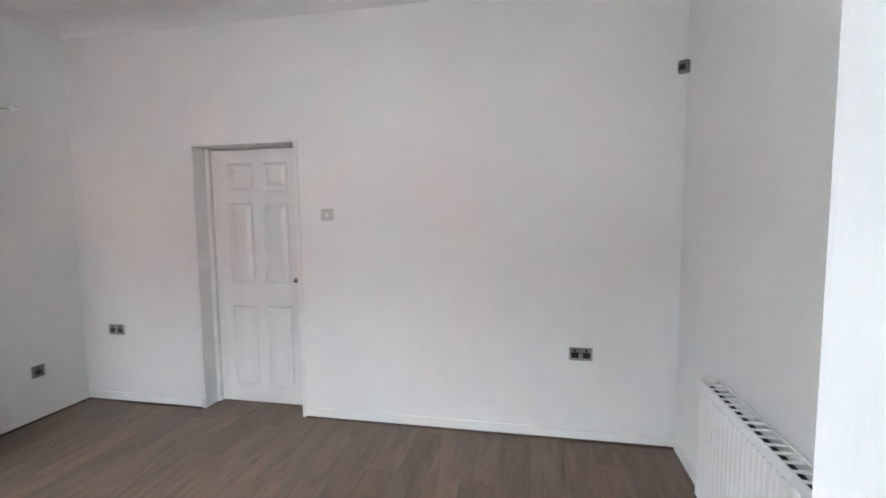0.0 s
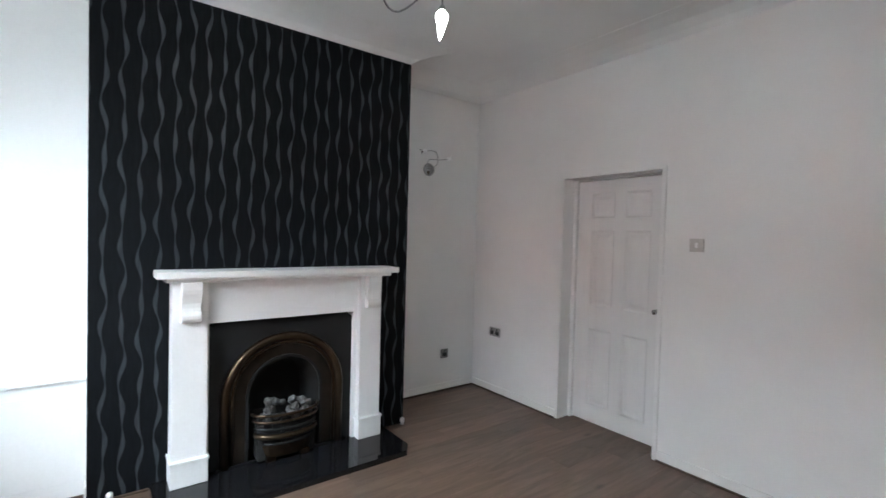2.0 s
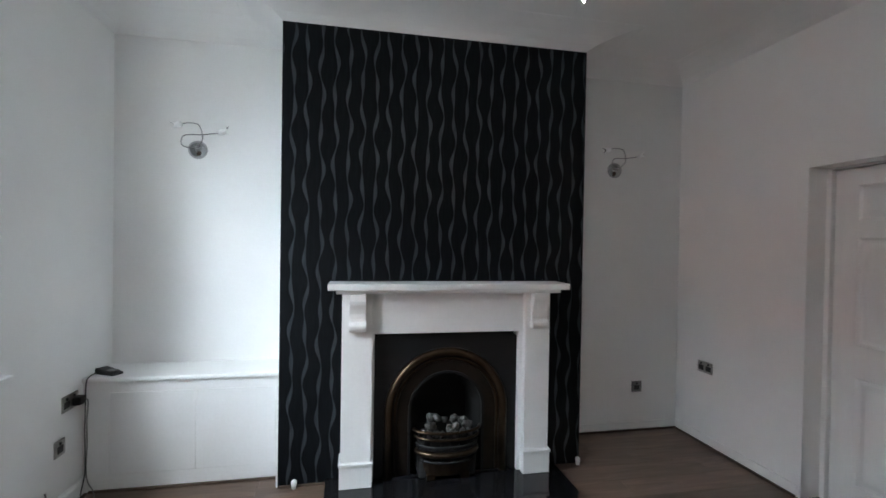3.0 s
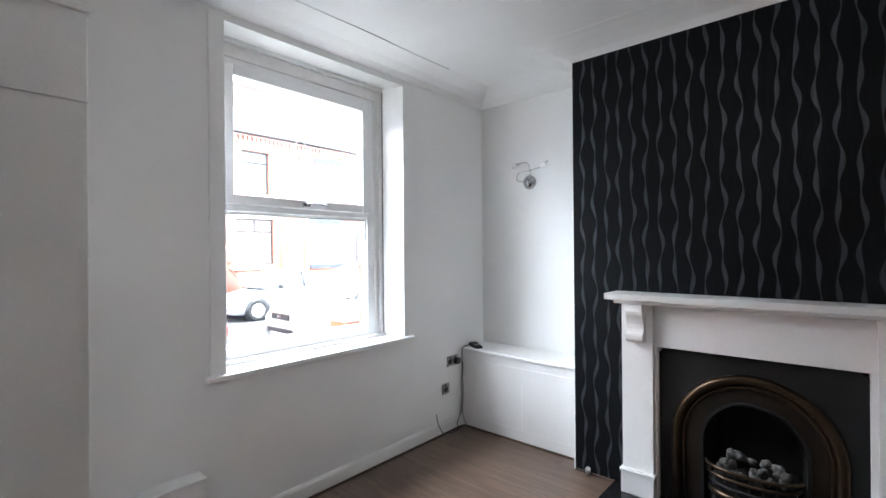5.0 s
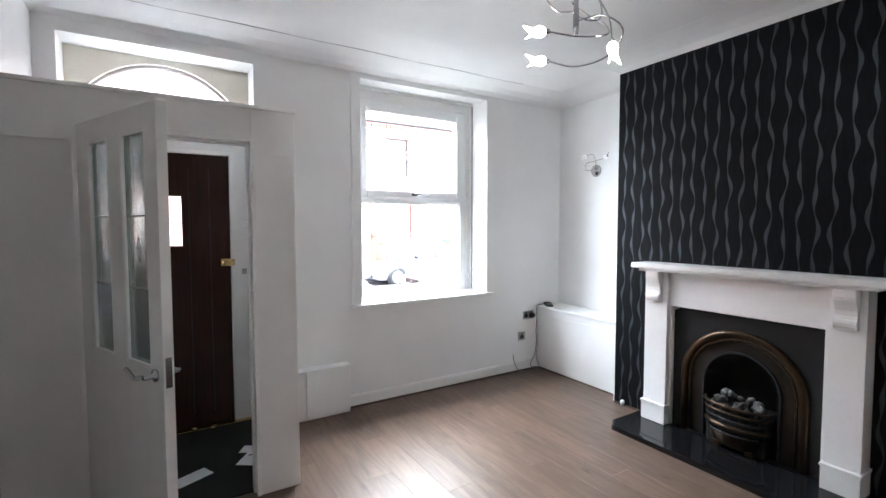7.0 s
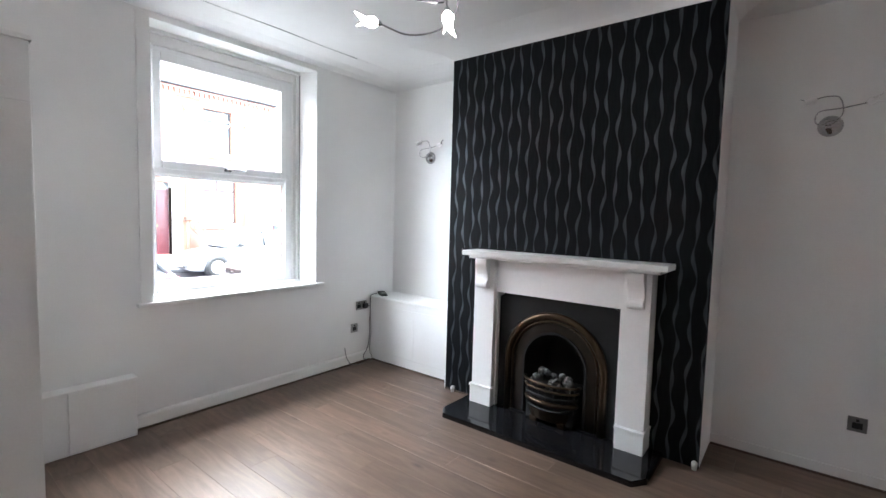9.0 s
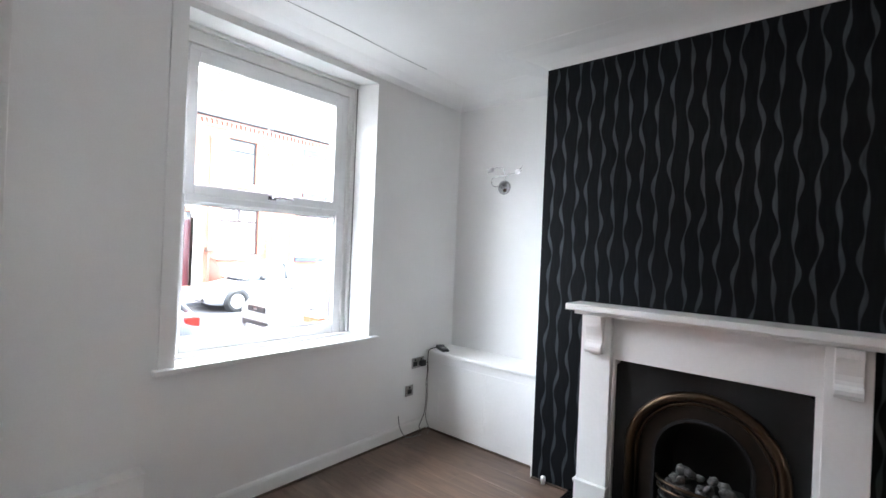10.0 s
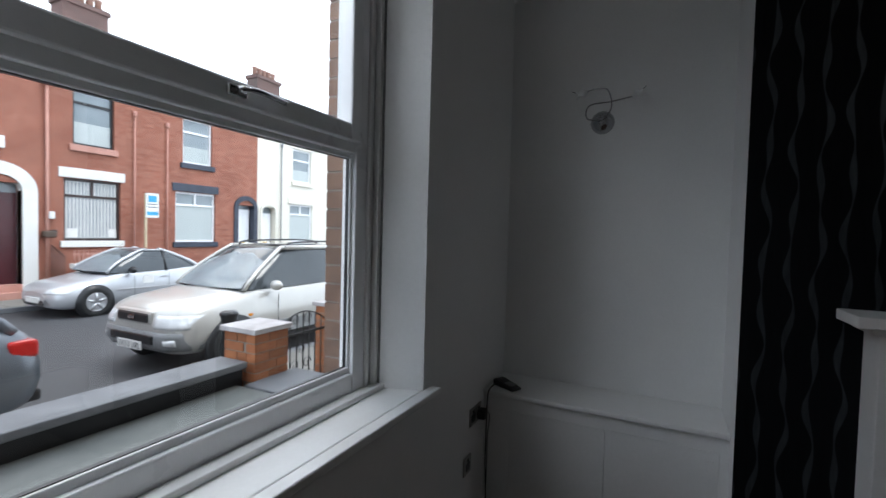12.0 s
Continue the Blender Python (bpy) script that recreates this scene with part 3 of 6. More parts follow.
for z0, z1, a, b in ((fz0 + 0.118, t0 - 0.012, fx0 + 0.082, fx1 - 0.078), (t1 + 0.048, fz1 - 0.10, fx0 + 0.118, fx1 - 0.108)):
    pane = bpart("pane", (a, b, GY - 0.003, GY + 0.003, z0, z1), GLASS, win, "clear glass pane")
    pane.visible_shadow = False
dm = bmesh.new()
cxm, czm = -1.36, 2.265
dia = [(cxm, czm + 0.085), (cxm - 0.062, czm), (cxm, czm - 0.085), (cxm + 0.062, czm)]
for k in range(4):
    a, b = dia[k], dia[(k + 1) % 4]
    tube(dm, [(a[0], GY + 0.005, a[1]), (b[0], GY + 0.005, b[1])], 0.0035, 5)
part("diamond_motif", dm, STEEL, win, "thin leaded diamond motif on the glass")
bpart("lining", [(wx0, fx0, GY - 0.02, GY + 0.03, wz0, wz1), (fx1, wx1, GY - 0.02, GY + 0.03, wz0, wz1), (fx0, fx1, GY - 0.02, GY + 0.03, fz1, wz1)], GLOSS, win, "white timber lining round the window frame", 0.003)
bpart("lining_bead", [(-2.052, -2.030, GY + 0.03, GY + 0.058, wz0, wz1), (wx1 - 0.012, wx1, GY + 0.03, GY + 0.06, wz0, wz1), (wx0 + 0.028, wx1 - 0.012, GY + 0.03, GY + 0.06, wz1 - 0.028, wz1),
                      (fx0 - 0.02, fx0, GY + 0.03, GY + 0.045, wz0, fz1 + 0.02), (fx0, fx1, GY + 0.03, GY + 0.045, fz1, fz1 + 0.02)], GLOSS, win, "", 0.004)
bm = bmesh.new()
prism(bm, [(wx0 + 0.001, S - 0.006), (-2.052, GY + 0.066), (wx0 + 0.001, GY + 0.066)], "z", wz0, wz1)
part("reveal_board", bm, GLOSS, win, "white splayed board lining the window reveal")
# solid grey strip; the joint's shadow is put into its colour
bpart("reveal_gap", (-2.0525, -2.046, GY + 0.058, GY + 0.0655, wz0 + 0.002, wz1 - 0.03), GREYP, win, "grey strip painted as the reveal board's shadowed joint")
bpart("window_sill", [(wx0 - 0.075, wx1 + 0.11, S - 0.005, S + 0.045, wz0 - 0.03, wz0), (wx0, wx1, GY + 0.03, S - 0.005, wz0 - 0.03, wz0 - 0.0005)], GLOSS, win, "white gloss window board", 0.006)
bpart("sill_upstand", (wx0 + 0.03, wx1 - 0.03, GY + 0.033, GY + 0.085, wz0, wz0 + 0.022), GLOSS, win, "", 0.004)
bpart("outer_sill", (wx0, wx1, SO - 0.06, GY - 0.03, wz0 - 0.05, wz0 - 0.012), COPE, win, "grey stone outer sill", 0.006)

# outer brick skin of the front wall, as seen at the window's outer jamb
skin = structure("outer_wall", [(W - 4, wx0 + 0.13, SO - 0.11, SO, -0.2, 6.0), (wx1 - 0.05, dx0 + 0.05, SO - 0.11, SO, -0.2, 6.0), (dx1 - 0.05, E + 3, SO - 0.11, SO, -0.2, 6.0),
                                (wx0 + 0.13, wx1 - 0.05, SO - 0.11, SO, -0.2, wz0 - 0.06), (wx0 + 0.13, wx1 - 0.05, SO - 0.11, SO, wz1 - 0.06, 6.0), (dx0 + 0.05, dx1 - 0.05, SO - 0.11, SO, dz1, 6.0)], MORTAR, "mortar bed of the outer brick wall", "outer wall")

# ---- vestibule: low partition with a glazed door, front door and fanlight beyond ----
VX, VY, VZ = 0.038, -0.203, 2.235
vest = structure("partition", [(VX, 0.277, VY - 0.05, VY, 0, VZ), (1.055, E, VY - 0.05, VY, 0, VZ), (0.277, 1.055, VY - 0.05, VY, 2.062, VZ), (VX, VX + 0.05, S, VY - 0.05, 0, VZ)], WALL, "low white boarded partition forming an entrance lobby", "partition", 0.002)
structure("trim", [(VX - 0.008, E, VY - 0.058, VY + 0.012, VZ, VZ + 0.022), (VX - 0.008, VX + 0.058, S, VY - 0.058, VZ, VZ + 0.022)], GLOSS, "white capping strip along the partition's top", "trim", 0.004)
structure("trim", [(VX, 0.277, VY, VY + 0.004, 1.985, 1.990), (1.10, E, VY, VY + 0.004, 1.985, 1.990)], WALL, "board joint on the partition", "trim")
vcase = thing("door_frame", "white painted lining of the lobby doorway", "door frame", "", "structure")
for b in ((0.262, 0.283, VY - 0.085, VY + 0.006, 0, 2.062), (1.049, 1.068, VY - 0.085, VY + 0.006, 0, 2.062), (0.283, 1.049, VY - 0.085, VY + 0.006, 2.05, 2.074)):
    bpart("jamb", b, GLOSS, vcase, "", 0.003)
bpart("door_stop", [(0.283, 0.296, VY - 0.085, VY - 0.045, 0, 2.05), (0.296, 1.049, VY - 0.085, VY - 0.045, 2.037, 2.05)], GLOSS, vcase, "", 0.002)

# glazed lobby door, standing open into the room
ld = thing("lobby_door", "white lobby door standing open, two tall obscure glass panes", "door")
ld.matrix_world = Matrix.Translation((1.050, VY + 0.01, 0)) @ Matrix.Rotation(math.atan2(0.69, -0.325), 4, "Z") @ Matrix.Translation((0, 0.040, 0))
LW, LT, g0, g1 = 0.766, 0.040, 1.005, 1.962
panes = [(0.125, 0.335), (0.455, 0.672)]
bm = bmesh.new()
for b in ((0, 0.125, 0.012, 2.058), (0.335, 0.455, g0, g1), (0.672, LW, 0.012, 2.058), (0.125, 0.672, 0.012, g0), (0.125, 0.672, g1, 2.058)):
    box(bm, b[0], b[1], 0, -LT, b[2], b[3])
bmesh.ops.remove_doubles(bm, verts=bm.verts[:], dist=1e-5)
leaf = part("leaf", bm, DOORW, ld)
for a, b in panes:
    bm = bmesh.new()
    for y in (-0.006, -LT + 0.006):
        for q in ((a, a + 0.012, g0, g1), (b - 0.012, b, g0, g1), (a + 0.012, b - 0.012, g0, g0 + 0.012), (a + 0.012, b - 0.012, g1 - 0.012, g1)):
            box(bm, q[0], q[1], y - 0.006, y + 0.006, q[2], q[3], 0.003)
    part("glazing_bead", bm, DOORW, ld)
    pn = bpart("glass_pane", (a, b, -LT / 2 - 0.003, -LT / 2 + 0.003, g0, g1), OBSCURE, ld, "obscure patterned glass pane")
    pn.visible_shadow = False
    bm = bmesh.new()
    mid = (a + b) / 2
    for z in (1.62, 1.32):
        box(bm, a, b, -LT / 2 - 0.006, -LT / 2 + 0.006, z - 0.003, z + 0.003)
    for x in (a + 0.055, b - 0.055):
        box(bm, x - 0.002, x + 0.002, -LT / 2 - 0.005, -LT / 2 + 0.005, 1.32, g1)
    for p, q in (((mid, 1.53), (mid - 0.022, 1.48)), ((mid - 0.022, 1.48), (mid, 1.43)), ((mid, 1.43), (mid + 0.022, 1.48)), ((mid + 0.022, 1.48), (mid, 1.53))):
        tube(bm, [(p[0], -LT / 2 - 0.004, p[1]), (q[0], -LT / 2 - 0.004, q[1])], 0.002, 5)
    part("lead_lines", bm, STEEL, ld, "fine lead lines in the glass")
for side, y in ((1, 0.0), (-1, -LT)):
    bm = bmesh.new()
    lathe(bm, [(0.026, 0), (0.026, 0.008), (0.011, 0.012), (0.010, 0.045), (0.0, 0.047)], (LW - 0.06, y, 0.985), (0, side, 0), 18)
    yy = y + side * 0.045
    tube(bm, smooth_path([(LW - 0.06, yy, 0.985), (LW - 0.09, yy + side * 0.004, 0.983), (LW - 0.135, yy, 0.968), (LW - 0.18, yy - side * 0.002, 0.982), (LW - 0.215, yy, 0.998)], 5), [0.0095] * 8 + [0.008] * 13, 8)
    part("door_handle", bm, CHROME, ld, "chrome scroll lever handle")
bpart("latch_plate", (LW - 0.001, LW + 0.002, -LT + 0.008, -0.008, 0.94, 1.06), CHROME, ld, "steel latch plate")
for z in (0.25, 1.85):
    bpart("hinge", (-0.006, 0.004, -0.004, 0.006, z - 0.05, z + 0.05), STEEL, ld, "steel butt hinge", 0.002)

# front door, its frame and the arched fanlight
FY = -1.40
AC, AZ, AR = 0.685, 2.19, 0.575
fcase = thing("door_frame", "white painted front door frame with transom", "door frame", "", "structure")
bpart("jamb", (dx0, 0.259, FY - 0.05, FY + 0.03, 0, 2.16), GLOSS, fcase, "", 0.004)
bpart("jamb", (1.108, dx1, FY - 0.05, FY + 0.03, 0, 2.16), GLOSS, fcase, "", 0.004)
bpart("transom", (dx0, dx1, FY - 0.05, FY + 0.03, 2.16, 2.31), GLOSS, fcase, "", 0.004)
bpart("door_head", (0.259, 1.108, FY - 0.05, FY + 0.03, 2.128, 2.16), GLOSS, fcase, "", 0.004)
bpart("threshold", (0.10, 1.30, FY - 0.05, FY + 0.075, -0.004, 0.02), BRASSB, fcase, "brass threshold strip", 0.003)
bm = bmesh.new()
arc = [(AC + AR * math.cos(a), AZ + AR * math.sin(a)) for a in np.linspace(0, math.pi, 33)]
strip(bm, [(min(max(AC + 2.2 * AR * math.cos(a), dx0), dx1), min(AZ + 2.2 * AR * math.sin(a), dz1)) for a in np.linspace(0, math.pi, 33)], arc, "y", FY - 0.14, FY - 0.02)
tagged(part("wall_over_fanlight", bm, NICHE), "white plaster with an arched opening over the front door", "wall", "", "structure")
fan = thing("window_2", "arched fanlight window over the front door", "window", "", "structure")
bm = bmesh.new()
strip(bm, arc, [(AC + (AR - 0.02) * math.cos(a), AZ + (AR - 0.02) * math.sin(a)) for a in np.linspace(0, math.pi, 33)], "y", FY - 0.10, FY - 0.05)
part("window_frame", bm, STEEL, fan, "thin grey arched glazing edge")
bm = bmesh.new()
prism(bm, [(AC + (AR - 0.012) * math.cos(a), AZ + (AR - 0.012) * math.sin(a)) for a in np.linspace(0, math.pi, 33)], "y", FY - 0.08, FY - 0.074)
part("pane", bm, glass_mat("fanlight_glass", (0.97, 0.98, 0.98), 0.6, 0.1), fan, "frosted arched glass pane").visible_shadow = False

fd = thing("front_door", "dark stained timber front door with small leaded window", "door")
gx0, gx1, gz0, gz1 = 0.592, 0.798, 1.43, 1.805
bm = bmesh.new()
for q in ((0.262, gx0, 0.022, 2.126), (gx1, 1.105, 0.022, 2.126), (gx0, gx1, 0.022, gz0), (gx0, gx1, gz1, 2.126)):
    box(bm, q[0], q[1], FY - 0.045, FY, q[2], q[3])
bmesh.ops.remove_doubles(bm, verts=bm.verts[:], dist=1e-5)
part("leaf", bm, DARKDOOR, fd)
for k in range(1, 6):
    x = 0.262 + k * 0.1405
    if not (gx0 - 0.02 < x < gx1 + 0.02):
        bpart("groove", (x - 0.003, x + 0.003, FY, FY + 0.001, 0.12, 2.02), CARBLK, fd, "plank groove")
pg = bpart("glass_pane", (gx0, gx1, FY - 0.028, FY - 0.022, gz0, gz1), glass_mat("leaded_glass", (0.97, 0.98, 0.98), 0.55, 0.2), fd, "obscure leaded glass pane")
pg.visible_shadow = False
bpart("glazing_bead", [(gx0 - 0.012, gx0, FY - 0.01, FY + 0.008, gz0 - 0.012, gz1 + 0.012), (gx1, gx1 + 0.012, FY - 0.01, FY + 0.008, gz0 - 0.012, gz1 + 0.012),
                       (gx0, gx1, FY - 0.01, FY + 0.008, gz0 - 0.012, gz0), (gx0, gx1, FY - 0.01, FY + 0.008, gz1, gz1 + 0.012)], DARKDOOR, fd, "", 0.003)
bm = bmesh.new()
gm, gc = (gx0 + gx1) / 2, 1.605
box(bm, gx0, gx1, FY - 0.022, FY - 0.018, gc - 0.005, gc + 0.005)
for s in (-1, 1):
    loop = [(gm + s * (0.035 + 0.035 * math.cos(a)), FY - 0.019, gc + 0.035 * math.sin(a)) for a in np.linspace(0, 2 * math.pi, 13)]
    tube(bm, loop, 0.0045, 5)
    tube(bm, [(gm, FY - 0.019, gc + s * 0.16), (gm, FY - 0.019, gc + s * 0.05)], 0.004, 5)
part("lead_lines", bm, STEEL, fd, "lead cames in the door glass")
bpart("night_latch", [(0.262, 0.335, FY, FY + 0.035, 1.265, 1.325), (0.235, 0.262, FY + 0.031, FY + 0.05, 1.27, 1.32)], BRASSB, fd, "brass night latch", 0.005)
bm = bmesh.new()
lathe(bm, [(0.012, 0), (0.012, 0.018), (0.018, 0.022), (0.018, 0.032), (0, 0.034)], (0.318, FY + 0.035, 1.295), (0, 1, 0), 14)
part("latch_knob", bm, BRASSB, fd, "small brass latch knob")
bpart("keep", (0.150, 0.185, FY + 0.03, FY + 0.038, 1.195, 1.24), STEEL, fd, "steel lock keep", 0.003)

dm = tagged(bpart("doormat", (0.10, 1.34, S - 0.15, VY - 0.055, 0.001, 0.012), MAT, None, "", 0.004), "black coir mat filling the lobby floor", "doormat")
for k, (x, y, a, w, h) in enumerate(((0.60, -0.60, 25, 0.21, 0.11), (0.23, -0.66, -35, 0.15, 0.21), (0.19, -0.56, 12, 0.11, 0.16), (0.20, -0.78, 60, 0.10, 0.2))):
    ob = bpart("letter", (-w / 2, w / 2, -h / 2, h / 2, 0, 0.003), PAPER, None, "", 0.001)
    ob.matrix_world = pose(x, y, 0.0135 + 0.0035 * (k % 3), 0, 0, a)
    tagged(ob, "white paper letter lying on the black doormat", "letter", "letters on the mat")
tagged(bpart("leaflet_band", (0.16, 0.26, -0.70, -0.685, 0.0245, 0.0255), BLACKP), "black printed band of a folded leaflet", "leaflet")

# gas meter cupboard under the window
gas = thing("meter_box", "white painted low meter cupboard against the wall", "cupboard")
bpart("body", (-0.596, 0.034, S, S + 0.086, 0.0, 0.400), GLOSS, gas, "", 0.003)
bpart("door", (-0.600, -0.232, S + 0.086, S + 0.104, 0.006, 0.400), GLOSS, gas, "", 0.005)
bpart("top", (-0.608, 0.034, S, S + 0.110, 0.400, 0.413), GLOSS, gas, "", 0.004)

# ---- alcove cupboard ----
CBX, CBZ = -2.82, 0.695
cab = thing("alcove_cupboard", "low white painted cupboard built into the alcove", "cupboard")
bpart("front_frame", [(CBX - 0.02, CBX, S, -1.03, 0.0, CBZ - 0.028), (CBX - 0.02, CBX, -0.075, CY0, 0.0, CBZ - 0.028), (CBX - 0.02, CBX, -1.03, -0.075, 0.0, 0.10), (CBX - 0.02, CBX, -1.03, -0.075, 0.60, CBZ - 0.028)], GLOSS, cab, "")
bpart("cupboard_door", (CBX - 0.02, CBX + 0.001, -1.0285, -0.5512, 0.1012, 0.5988), GLOSS, cab, "", 0.001)
cd = bpart("cupboard_door", (CBX - 0.02, CBX + 0.002, -0.5488, -0.0765, 0.1012, 0.5988), GLOSS, cab, "", 0.001)
for z in (0.17, 0.53):
    bpart("hinge", (CBX + 0.002, CBX + 0.007, -0.125, -0.095, z - 0.025, z + 0.025), GLOSS, cd, "painted-over hinge", 0.002)
bpart("top", (W, CBX + 0.022, S, CY0, CBZ - 0.028, CBZ), GLOSS, cab, "white board top with a rounded nosing", 0.008)
bpart("back", (W, CBX - 0.02, S, CY0, 0.0, CBZ - 0.03), WALL, cab)

# router on the cupboard with its cable to the sockets
rt = thing("router", "small black plastic box lying on the cupboard top", "router")
bm = bmesh.new()
prism(bm, [(-0.075, 0.0), (0.075, 0.0), (0.075, 0.014), (-0.05, 0.036), (-0.075, 0.034)], "y", -0.035, 0.035)
bmesh.ops.bevel(bm, geom=bm.edges[:], offset=0.004, segments=2, affect="EDGES")
part("case", bm, BLACKP, rt)
bpart("top_panel", (-0.045, 0.055, -0.022, 0.022, 0.0215, 0.0275), GREYP, rt)
rt.matrix_world = pose(-2.895, -1.07, CBZ, 0, 0, 62)
bm = bmesh.new()
tube(bm, smooth_path([(-2.87, -1.13, 0.71), (-2.80, -1.135, 0.702), (-2.785, -1.14, 0.66), (-2.79, -1.145, 0.5), (-2.775, -1.14, 0.42), (-2.788, -1.145, 0.3), (-2.74, -1.12, 0.16), (-2.66, -1.10, 0.075), (-2.70, -1.11, 0.02), (-2.58, -1.10, 0.012)], 8), 0.0035, 6)
tagged(part("cable", bm, BLACKP), "thin black cable hanging down to the floor", "cable")
bm = bmesh.new()
tube(bm, smooth_path([(-2.715, -1.14, 0.60), (-2.765, -1.12, 0.58), (-2.785, -1.135, 0.45), (-2.80, -1.14, 0.3), (-2.775, -1.13, 0.12), (-2.79, -1.10, 0.02), (-2.72, -1.06, 0.006)], 8), 0.003, 6)
tagged(part("cable", bm, GREYP), "thin grey flex hanging beside the cupboard", "cable")
bm = bmesh.new()
tube(bm, smooth_path([(-2.47, S + 0.006, 0.19), (-2.475, S + 0.024, 0.10), (-2.50, S + 0.06, 0.03), (-2.56, S + 0.07, 0.008), (-2.66, -1.08, 0.006)], 8), 0.004, 6)
tagged(part("cable", bm, GREYP), "short white aerial cable at the skirting board", "cable")


def socket(name, label, centre, w, h, facing, plug=False, slots=2, plate=STEEL):
    """Wall plate with dark inserts; facing is the wall's outward normal."""
    s = thing(name, label, "socket")
    bm = bmesh.new()
    box(bm, -w / 2, w / 2, -0.008, 0, -h / 2, h / 2, 0.003)
    part("plate", bm, plate, s)
    for k in range(slots):
        x = (k - (slots - 1) / 2) * w / slots
        bpart("insert", (x - 0.024, x + 0.024, -0.0105, -0.0075, -0.026, 0.012), BLACKP, s, "black socket insert", 0.001)
        bpart("switch_rocker", (x - 0.007, x + 0.007, -0.0125, -0.0075, 0.018, 0.034), BLACKP, s, "", 0.001)
    if plug:
        bpart("plug", (w / 4 - 0.025, w / 4 + 0.025, -0.05, -0.0105, -0.03, 0.02), BLACKP, s, "black plug pushed in", 0.006)
    rz = {"n": 0, "s": 180, "e": -90, "w": 90}[facing]
    s.matrix_world = pose(*centre, 0, 0, rz)
    return s


socket("wall_socket", "brushed steel double socket on the back wall", (-2.825, N, 0.598), 0.146, 0.086, "n")
socket("wall_socket", "brushed steel double socket low on the back wall", (0.785, N, 0.585), 0.146, 0.086, "n")
socket("wall_socket", "brushed steel double socket with a black plug", (-2.685, S, 0.60), 0.146, 0.09, "s", True)
socket("aerial_socket", "grey steel single plate beside the cupboard", (-2.592, S, 0.375), 0.09, 0.09, "s", False, 1)
socket("phone_socket", "pale grey single plate in the alcove", (W, 2.739, 0.365), 0.09, 0.09, "w", False, 1, GREYP)
sw = thing("light_switch", "pale grey single light switch plate on the wall", "light switch")
bpart("plate", (-1.009, -0.919, N - 0.009, N, 1.464, 1.551), surface("switch_plate", (0.52, 0.50, 0.47), (0.60, 0.58, 0.55), 0.35, 8, 80, 0.05), sw, "", 0.003)
bpart("switch_rocker", (-0.973, -0.955, N - 0.013, N - 0.0085, 1.491, 1.524), GLOSS, sw, "", 0.002)

# alarm sensor in the far corner
sen = thing("alarm_sensor", "small grey alarm sensor high in the corner", "sensor")
bm = bmesh.new()
box(bm, -0.03, 0.03, -0.02, 0.02, -0.045, 0.03, 0.008)
part("case", bm, GREYP, sen)
bpart("lens", (-0.02, 0.02, -0.026, -0.018, -0.03, 0.005), BLACKP, sen, "", 0.004)
sen.matrix_world = pose(1.345, N - 0.027, 2.37, 0, 0, -45)

# radiator on the party wall
rad = thing("radiator", "white panel radiator with a slotted top grille", "radiator")
ry0, ry1, rx0, rx1, rz0, rz1 = 1.02, 2.42, 1.262, 1.352, 0.13, 0.715
bm = bmesh.new()
box(bm, rx0, rx0 + 0.012, ry0, ry1, rz0, rz1, 0.004)
for k in range(34):
    y = ry0 + 0.03 + k * (ry1 - ry0 - 0.06) / 33
    box(bm, rx0 - 0.004, rx0 + 0.001, y - 0.009, y + 0.009, rz0 + 0.04, rz1 - 0.04)
part("front_panel", bm, GLOSS, rad)
bpart("back_panel", (rx1 - 0.012, rx1, ry0, ry1, rz0, rz1), GLOSS, rad, "", 0.004)
for y in (ry0, ry1 - 0.003):
    bpart("side_cover", (rx0 + 0.013, rx1 - 0.013, y, y + 0.003, rz0, rz1), GLOSS, rad)
bpart("convector", (rx0 + 0.03, rx1 - 0.03, ry0 + 0.02, ry1 - 0.02, rz0 + 0.02, rz1 - 0.03), IRON, rad, "dark convector fins under the grille")
for k in range(26):
    y = ry0 + 0.012 + k * (ry1 - ry0 - 0.024) / 25
    bpart("grille_bar", (rx0 + 0.012, rx1 - 0.012, y - 0.006, y + 0.006, rz1 - 0.008, rz1 - 0.002), GLOSS, rad)
for y in (ry0 + 0.2, ry1 - 0.23):
    bpart("bracket", (rx1, E, y, y + 0.03, 0.2, 0.65), STEEL, rad)
for y in (ry0 - 0.03, ry1 + 0.03):
    bm = bmesh.new()
    tube(bm, [(1.307, y, 0.0), (1.307, y, 0.16)], 0.0075, 8)
    tube(bm, [(1.307, y, 0.16), (1.307, (ry0 + 0.01 if y < ry0 else ry1 - 0.01), 0.16)], 0.012, 8)
    part("pipe", bm, CHROME, rad, "radiator tails and valves")

